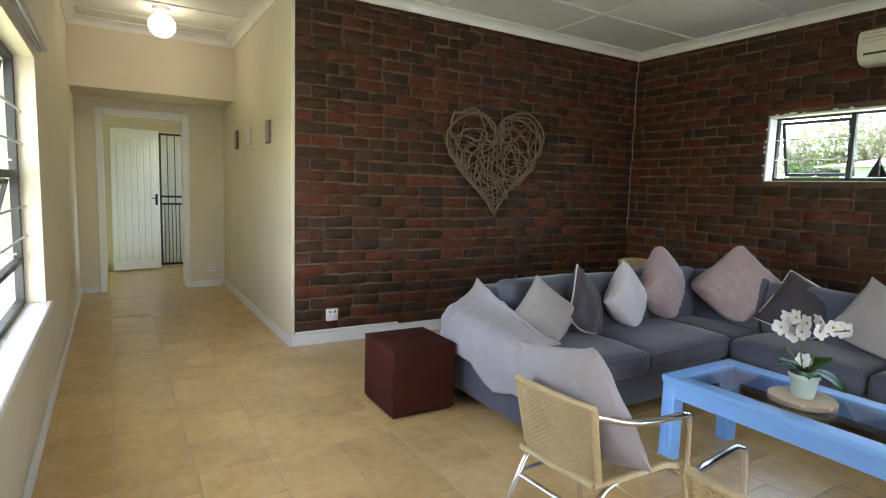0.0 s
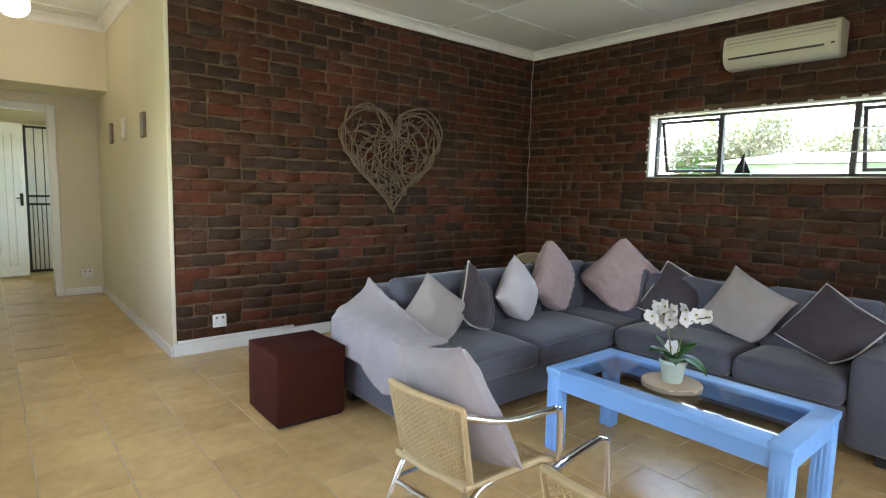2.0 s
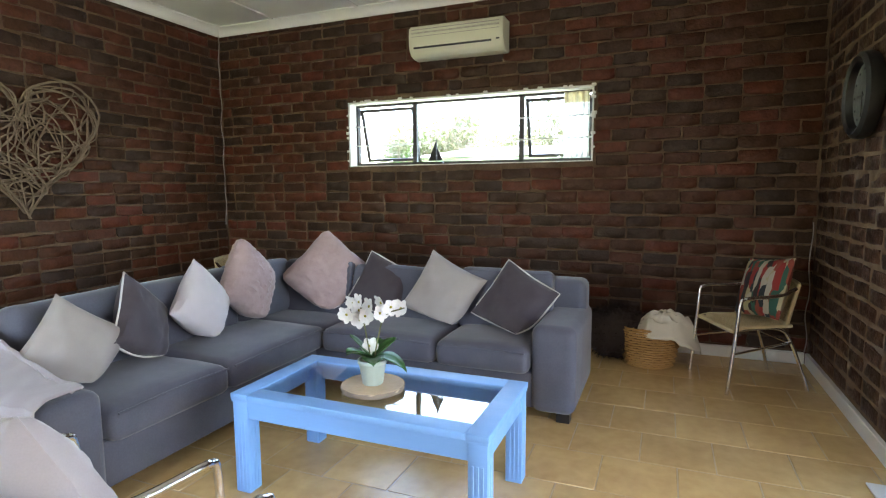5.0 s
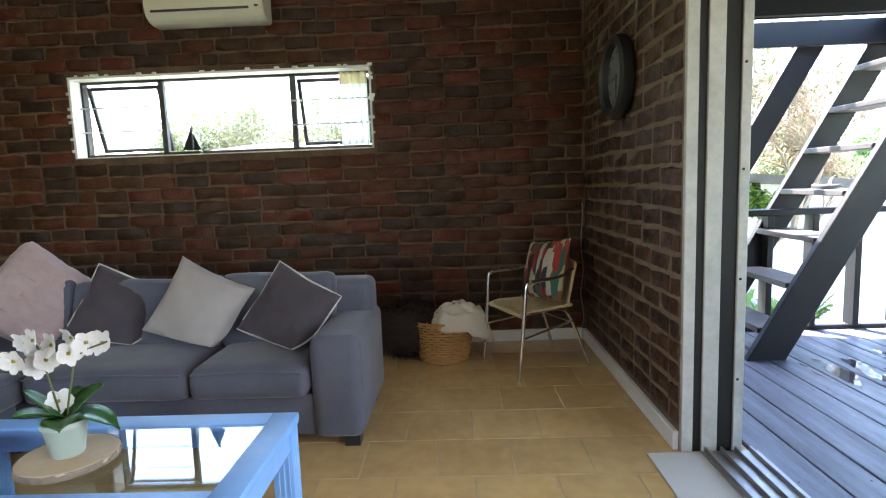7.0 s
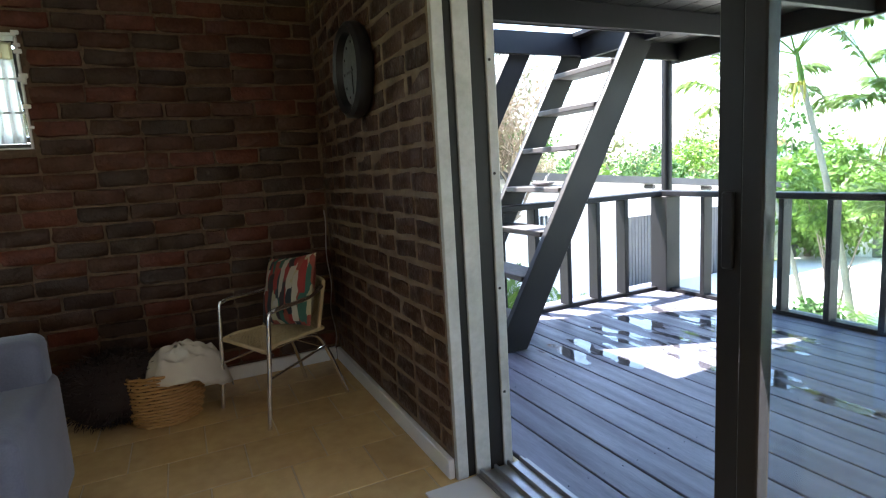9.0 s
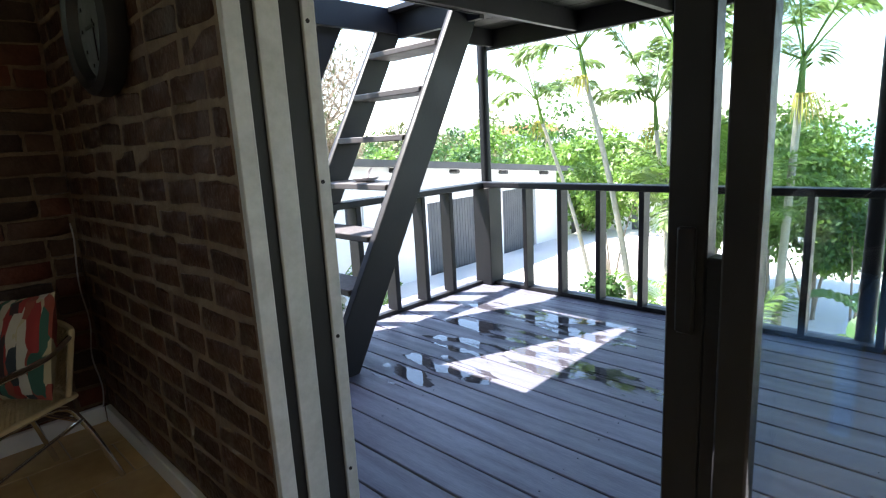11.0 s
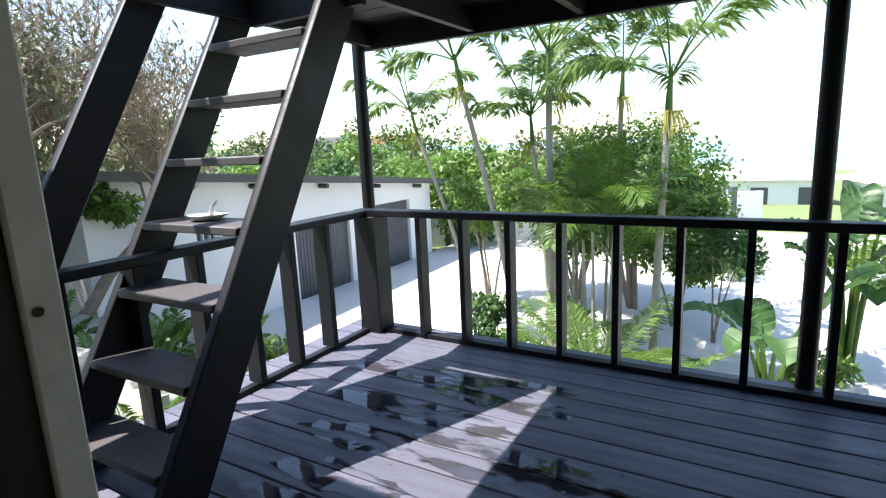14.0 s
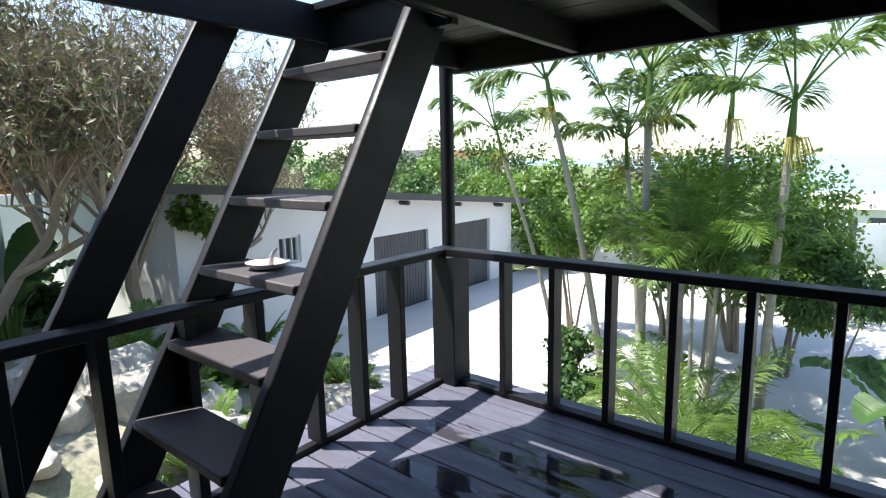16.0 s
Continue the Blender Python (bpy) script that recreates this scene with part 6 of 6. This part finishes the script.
# branching trees of the rock garden
def tree(m, label, seed, height, spread, leafy, material, twig_count=5, levels=4, trunk=0.16, sprays=0, leaf_size=(0.12, 0.042)):
    rng = random.Random(seed)
    s = empty("tree", m, label, "tree")
    wood, twigs, tips = Build(), Build(), []

    def grow(p, d, length, r, level):
        pts, q = [p], p.copy()
        dd = d.copy()
        for _ in range(4):
            dd = (dd + rand_dir(rng) * 0.28 + Vector((0, 0, 0.06))).normalized()
            q = q + dd * length / 4
            pts.append(q.copy())
        (wood if level < 3 else twigs).tube(pts, r, 7 if level < 2 else 4, r_end=r * 0.6)
        if level >= levels:
            tips.append((q.copy(), dd.copy()))
            return
        for i in range(twig_count - (level == 0)):
            at = pts[rng.choice((2, 3, 4, 4))]
            nd = dd * 0.55 + rand_dir(rng) * 0.85 * spread + Vector((0, 0, 0.28))
            if at.z < 0.5 * height:
                nd.z = abs(nd.z) + 0.25
            nd.normalize()
            grow(at, nd, length * rng.uniform(0.58, 0.8), r * 0.55, level + 1)
    for i in range(3):
        a = i * 2.1 + rng.uniform(-0.3, 0.3)
        grow(Vector((0.1 * math.cos(a), 0.1 * math.sin(a), -0.2)), Vector((0.45 * math.cos(a), 0.45 * math.sin(a), 0.9)).normalized(), height * 0.36, trunk, 0)
    for p, d in tips:
        for _ in range(sprays):
            e = (d * 0.7 + rand_dir(rng) * 0.9 + Vector((0, 0, 0.25))).normalized() * rng.uniform(0.16, 0.38)
            twigs.tube([p, p + e * 0.5 + rand_dir(rng) * 0.03, p + e], 0.0045, 3, r_end=0.002)
    wood.done("limbs", "bark", s)
    tagged(twigs.done("twigs", "bare", s, smooth=False), kind="stuff")
    if leafy:
        b = Build()
        for p, d in tips:
            if rng.random() > leafy[1]:
                continue
            for _ in range(leafy[0]):
                q = p + rand_dir(rng) * rng.uniform(0.02, 0.32)
                quad_leaf(b.bm, q, (d * 0.3 + rand_dir(rng) + Vector((0, 0, -0.3))).normalized(), (rand_dir(rng) * 0.6 + Vector((0, 0, 1))).normalized(), *leaf_size)
        tagged(b.done("foliage", material, s, smooth=False), kind="stuff")


tree(pose(13.0, -4.55, -1.3), "gnarled grey coastal tree with an airy half-bare crown", 71, 5.9, 1.0, (5, 0.4), "leaf_olive", 4, 5, 0.12, 6)
tree(pose(12.8, -1.9, -1.25), "leafy coastal tree with fine grey branches", 72, 6.4, 1.0, (10, 0.85), "leaf_olive", 4, 5, 0.115, 4)
tree(pose(19.5, -6.0, -1.3), "bare grey twiggy tree behind the garage", 73, 6.6, 0.9, (2, 0.3), "leaf_olive", 4, 5, 0.12, 4)
shrub(pose(12.6, -5.4, 0.3), "dark shrub under the coastal tree", 0.6, "leaf", 74, 1500, 0.15, 0.07)

tree(pose(21.5, 4.6, -1.2), "leafy garden tree outside the high window", 75, 6.2, 1.0, (10, 0.8), "leaf_olive", 4, 5, 0.12)
tree(pose(22.5, 9.8, -1.2), "leafy garden tree outside the high window", 76, 6.4, 1.0, (10, 0.8), "leaf_olive", 4, 5, 0.12)

# far trees and houses
rng = random.Random(90)
for i in range(46):
    a = radians(-74 + i * 1.75 + rng.uniform(-1, 1))
    d = rng.uniform(34, 85)
    x, y = 3 + d * math.cos(a), d * math.sin(a)
    sz = rng.uniform(1.6, 3.2) * d / 55 * (1.5 if i > 8 else 1.0)
    shrub(pose(x, y, ground_z(x, y)), "distant dark bushy tree", sz, rng.choice(("leaf_dark", "leaf_olive", "leaf", "leaf_dark")), 100 + i, 800, 0.5 * d / 55, 0.3 * d / 55, 9, 1.0)
for i in range(20):
    a = radians(-80 + i * 2.6 + rng.uniform(-1, 1))
    d = rng.uniform(20, 30)
    x, y = 3 + d * math.cos(a), d * math.sin(a)
    if x > 12 and y > -17:
        continue
    shrub(pose(x, y, ground_z(x, y)), "bushy coastal tree beyond the boundary wall", rng.uniform(1.9, 2.9), rng.choice(("leaf", "leaf_olive", "leaf", "leaf_dark")), 200 + i, 1900, 0.26, 0.13, 11, 1.1)
shrub(pose(30, -6.2, -0.4), "russet autumn bush behind the boundary wall", 1.6, "rust", 140, 900, 0.4, 0.25)
shrub(pose(33, -9.5, -0.6), "distant dark bushy tree", 2.2, "leaf_olive", 141, 900, 0.45, 0.28)


def house(m, label, L, W, H, roof_m, wall_m="render_white", ridge=1.5):
    h = empty("house", m, label, "house", "distant houses")
    Build().box(-L / 2, L / 2, -W / 2, W / 2, -1.5, H).done("wall", wall_m, h)
    vs = [(-L / 2 - 0.4, -W / 2 - 0.4, H), (L / 2 + 0.4, -W / 2 - 0.4, H), (L / 2 + 0.4, W / 2 + 0.4, H), (-L / 2 - 0.4, W / 2 + 0.4, H), (-L / 2 + 0.6, 0, H + ridge), (L / 2 - 0.6, 0, H + ridge)]
    Build().poly(vs, [(0, 1, 5, 4), (2, 3, 4, 5), (1, 2, 5), (3, 0, 4), (3, 2, 1, 0)]).done("roof", roof_m, h)
    n = max(2, int(L / 2.6))
    me = Build().box(-0.5, 0.5, -0.03, 0.03, 1.0, 2.1, bevel=0.01).mesh("window", "garage_door")
    for i in range(n):
        for s in (-1, 1):
            ob = new("window", me)
            ob.parent = h
            ob.location = (-L / 2 + L * (i + 0.5) / n, s * W / 2, 0)


house(pose(-6.0, -42, -4.6, 0, 0, 12), "pale low house towards the sea", 8, 6, 2.6, "concrete", "render_white", 0.8)
house(pose(-14.0, -38, -4.4, 0, 0, -8), "pale low house towards the sea", 12, 7, 2.6, "concrete")
house(pose(3.4, -44, -4.5, 0, 0, 4), "pale low house towards the sea", 8, 6, 2.6, "concrete", "render_white", 0.8)
house(pose(62, -84, -1.0, 0, 0, 35), "pale distant house among trees", 11, 7, 2.6, "rust")
house(pose(84, -92, -0.5, 0, 0, 60), "pale distant house among trees", 10, 6, 2.6, "roof_grey")
house(pose(16.5, 1.9, -1.7, 0, 0, 90), "low neighbouring outbuilding painted pale green", 9.6, 4.5, 3.75, "roof_grey", "pot", 0.4)
shrub(pose(25, 4.6, -1.2), "leafy tree beyond the outbuilding", 3.4, "leaf_olive", 150, 2600, 0.3, 0.13, 14, 1.3)
shrub(pose(23, 9.5, -1.2), "leafy tree beyond the outbuilding", 3.0, "leaf", 151, 2200, 0.3, 0.13, 14, 1.4)
shrub(pose(-5.5, 4.5, -0.9), "leafy garden bush outside the tall window", 1.6, "leaf", 152, 2200, 0.2, 0.1, 12, 1.1)

# ---- pieces of walls, floor and deck ----
rng = random.Random(7)
PITCH, COURSE, JOINT = 0.248, 0.0945, 0.0125
brick_cache = {}


def brick_points(w, h, seed):
    """A brick with worn rounded edges and an uneven face: a back ring and a grid of front points."""
    r = random.Random(seed)
    skew, tilt, lift = r.uniform(-0.003, 0.003), r.uniform(-0.003, 0.003), r.uniform(-0.003, 0.002)
    nu, nv = 4, 3
    pts = []
    for i in range(nu + 1):
        for j in range(nv + 1):
            u, v = 2 * i / nu - 1, 2 * j / nv - 1
            edge = (abs(u) > 0.99) + (abs(v) > 0.99)
            x = u * (w / 2 - (0.003 if edge == 2 else 0.0)) + r.uniform(-0.005, 0.005) * (edge > 0)
            z = v * (h / 2 - (0.002 if edge == 2 else 0.0)) + skew * u + r.uniform(-0.005, 0.005) * (edge > 0)
            y = (0.0 if edge else -0.007 + tilt * u + lift) + r.uniform(-0.0025, 0.0025)
            if not edge:
                x, z = x * 1.84, z * 2.6
            pts.append((x, y, z))
    k = nv + 1
    faces = [(i * k + j, (i + 1) * k + j, (i + 1) * k + j + 1, i * k + j + 1) for i in range(nu) for j in range(nv)]
    ring = [i * k for i in range(nu + 1)] + [nu * k + j for j in range(1, k)] + [i * k + nv for i in range(nu - 1, -1, -1)] + [j for j in range(nv - 1, 0, -1)]
    n = len(pts)
    pts += [(pts[q][0], 0.014, pts[q][2]) for q in ring]
    m = len(ring)
    faces += [(ring[i], n + i, n + (i + 1) % m, ring[(i + 1) % m]) for i in range(m)]
    return pts, faces


def brick_mesh(w, material, seed, joint):
    key = (round(w, 2), material, seed)
    if key not in brick_cache:
        vs, fs = brick_points(key[0], COURSE - joint, hash((round(w * 100), seed)) % 9999)
        me = bpy.data.meshes.new("brick")
        me.from_pydata(vs, [], fs)
        me.polygons.foreach_set("use_smooth", [True] * len(me.polygons))
        me.set_sharp_from_angle(angle=radians(50))
        me.materials.append(M[material])
        brick_cache[key] = me
    return brick_cache[key]


def brick_wall(parent, origin, heading, length, height, material, hole=None, single=lambda u, z: True, joint=JOINT, sink=0.0):
    """Bricks in half bond; those for which single(u, z) holds are objects of their own, the others one mesh."""
    base = Matrix.Translation(origin) @ turn_z(heading)
    verts, faces, tones = [], [], []
    count = 0
    for row in range(int(height / COURSE)):
        zc = (row + 0.5) * COURSE
        u = -PITCH * (0.5 if row % 2 else 0) + rng.uniform(-0.012, 0.012)
        while u < length:
            w = PITCH * (0.5 if rng.random() < 0.07 else 1)
            a, c = max(u, 0) + joint / 2, min(u + w, length) - joint / 2
            u += w
            spans = [(a, c)]
            if hole and zc + COURSE / 2 > hole[2] + 0.004 and zc - COURSE / 2 < hole[3] - 0.004:
                spans = [(a, min(c, hole[0] - 0.004)), (max(a, hole[1] + 0.004), c)]
            for p, q in spans:
                if q - p < 0.035:
                    continue
                m = base @ Matrix.Translation(((p + q) / 2, sink + rng.uniform(-0.002, 0.002), zc + rng.uniform(-0.004, 0.004) + 0.014 * noise.noise(Vector((u * 0.9, zc * 1.3, heading))))) @ Matrix.Rotation(rng.uniform(-0.025, 0.025), 4, "Y")
                if single((p + q) / 2, zc) and count < 300:
                    ob = new("brick", brick_mesh(q - p, material, rng.randrange(6), joint))
                    ob.parent = parent
                    ob.matrix_basis = m
                    count += 1
                else:
                    vs, fs = brick_points(q - p, COURSE - joint, rng.randrange(9999))
                    k, t = len(verts), rng.random()
                    verts += [m @ Vector(v) for v in vs]
                    faces += [tuple(k + i for i in f) for f in fs]
                    tones += [t] * len(fs)
    if verts:
        me = bpy.data.meshes.new("bricks")
        me.from_pydata(verts, [], faces)
        me.polygons.foreach_set("use_smooth", [True] * len(me.polygons))
        me.set_sharp_from_angle(angle=radians(50))
        me.materials.append(M[material])
        at = me.attributes.new("tone", "FLOAT", "FACE")
        at.data.foreach_set("value", tones)
        ob = new("bricks", me)
        ob.parent = parent
        tagged(ob, kind="stuff")


brick_wall(wall_north, (HALL_X + 0.03, NY + 0.008, 0), 0, EX - HALL_X - 0.03, CEIL, "brick", None, lambda u, z: z < 1.62)
hy0, hy1 = NY - WIN[1], NY - WIN[0]
brick_wall(wall_east, (EX + 0.008, NY + 0.008, 0), -90, NY - SY + 0.016, CEIL, "brick", (hy0, hy1, WIN[2], WIN[3]), lambda u, z: u > 2.75)
brick_wall(wall_south, (EX + 0.008, SY - 0.008, 0), 180, EX - DOOR_E - 0.004, CEIL, "brick_south", joint=0.018, sink=0.004)

# floor tiles
TILE, GAP = 0.322, 0.006


def slab(name, w, d, h, material, bevel):
    return Build().box(-w / 2, w / 2, -d / 2, d / 2, -h, 0, bevel=bevel).mesh(name, material)


tile_meshes = {}
count = 0
rest = Build()
for i in range(18):
    xa = -0.052 + i * TILE
    for j in range(31):
        ya = SY - 0.09 - (0.5 * TILE if i % 2 else 0) + j * TILE
        x0, x1, yy0, yy1 = max(xa, WX), min(xa + TILE, EX), max(ya, SY - 0.09), min(ya + TILE, 10.3)
        if yy0 >= NY - 0.001:
            x1 = min(x1, HALL_X)
        elif yy1 > NY and x0 >= HALL_X - 0.001:
            yy1 = NY
        if x1 - x0 < 0.03 or yy1 - yy0 < 0.03:
            continue
        w, d = round(x1 - x0 - GAP, 3), round(yy1 - yy0 - GAP, 3)
        cx, cy, h = (x0 + x1) / 2, (yy0 + yy1) / 2, rng.uniform(-0.0006, 0.0006)
        if yy1 < 5.6 and count < 300:
            if (w, d) not in tile_meshes:
                tile_meshes[(w, d)] = slab("tile", w, d, 0.01, "tile", 0.0018)
            ob = new("tile", tile_meshes[(w, d)])
            ob.parent = floor
            ob.matrix_basis = Matrix.Translation((cx, cy, h)) @ Matrix.Rotation(rng.uniform(-0.0012, 0.0012), 4, "X")
            count += 1
        else:
            rest.box(cx - w / 2, cx + w / 2, cy - d / 2, cy + d / 2, -0.01, h)
ob = rest.done("tiles", "tile", floor)
tagged(ob, kind="stuff")

# deck boards
BOARD = 0.1765
for i in range(18):
    ya = -0.52 - i * BOARD
    b = Build()
    gap = 0.006 + rng.uniform(0, 0.004)
    yb = max(ya - BOARD + gap, DY1)
    if ya - yb < 0.04:
        break
    b.box(DX0, DX1, yb, ya, -0.036, 0, bevel=0.004)
    xsn = np.arange(DX0 + 0.4, DX1, 0.9)
    for x in xsn:
        for y in (ya - 0.035, yb + 0.035):
            b.tube([(x + rng.uniform(-0.01, 0.01), y, -0.004), (x, y, 0.0012)], 0.004, 6)
    ob = b.done("board", "deck", deck)
    ob.location.z = rng.uniform(-0.0006, 0.0006)
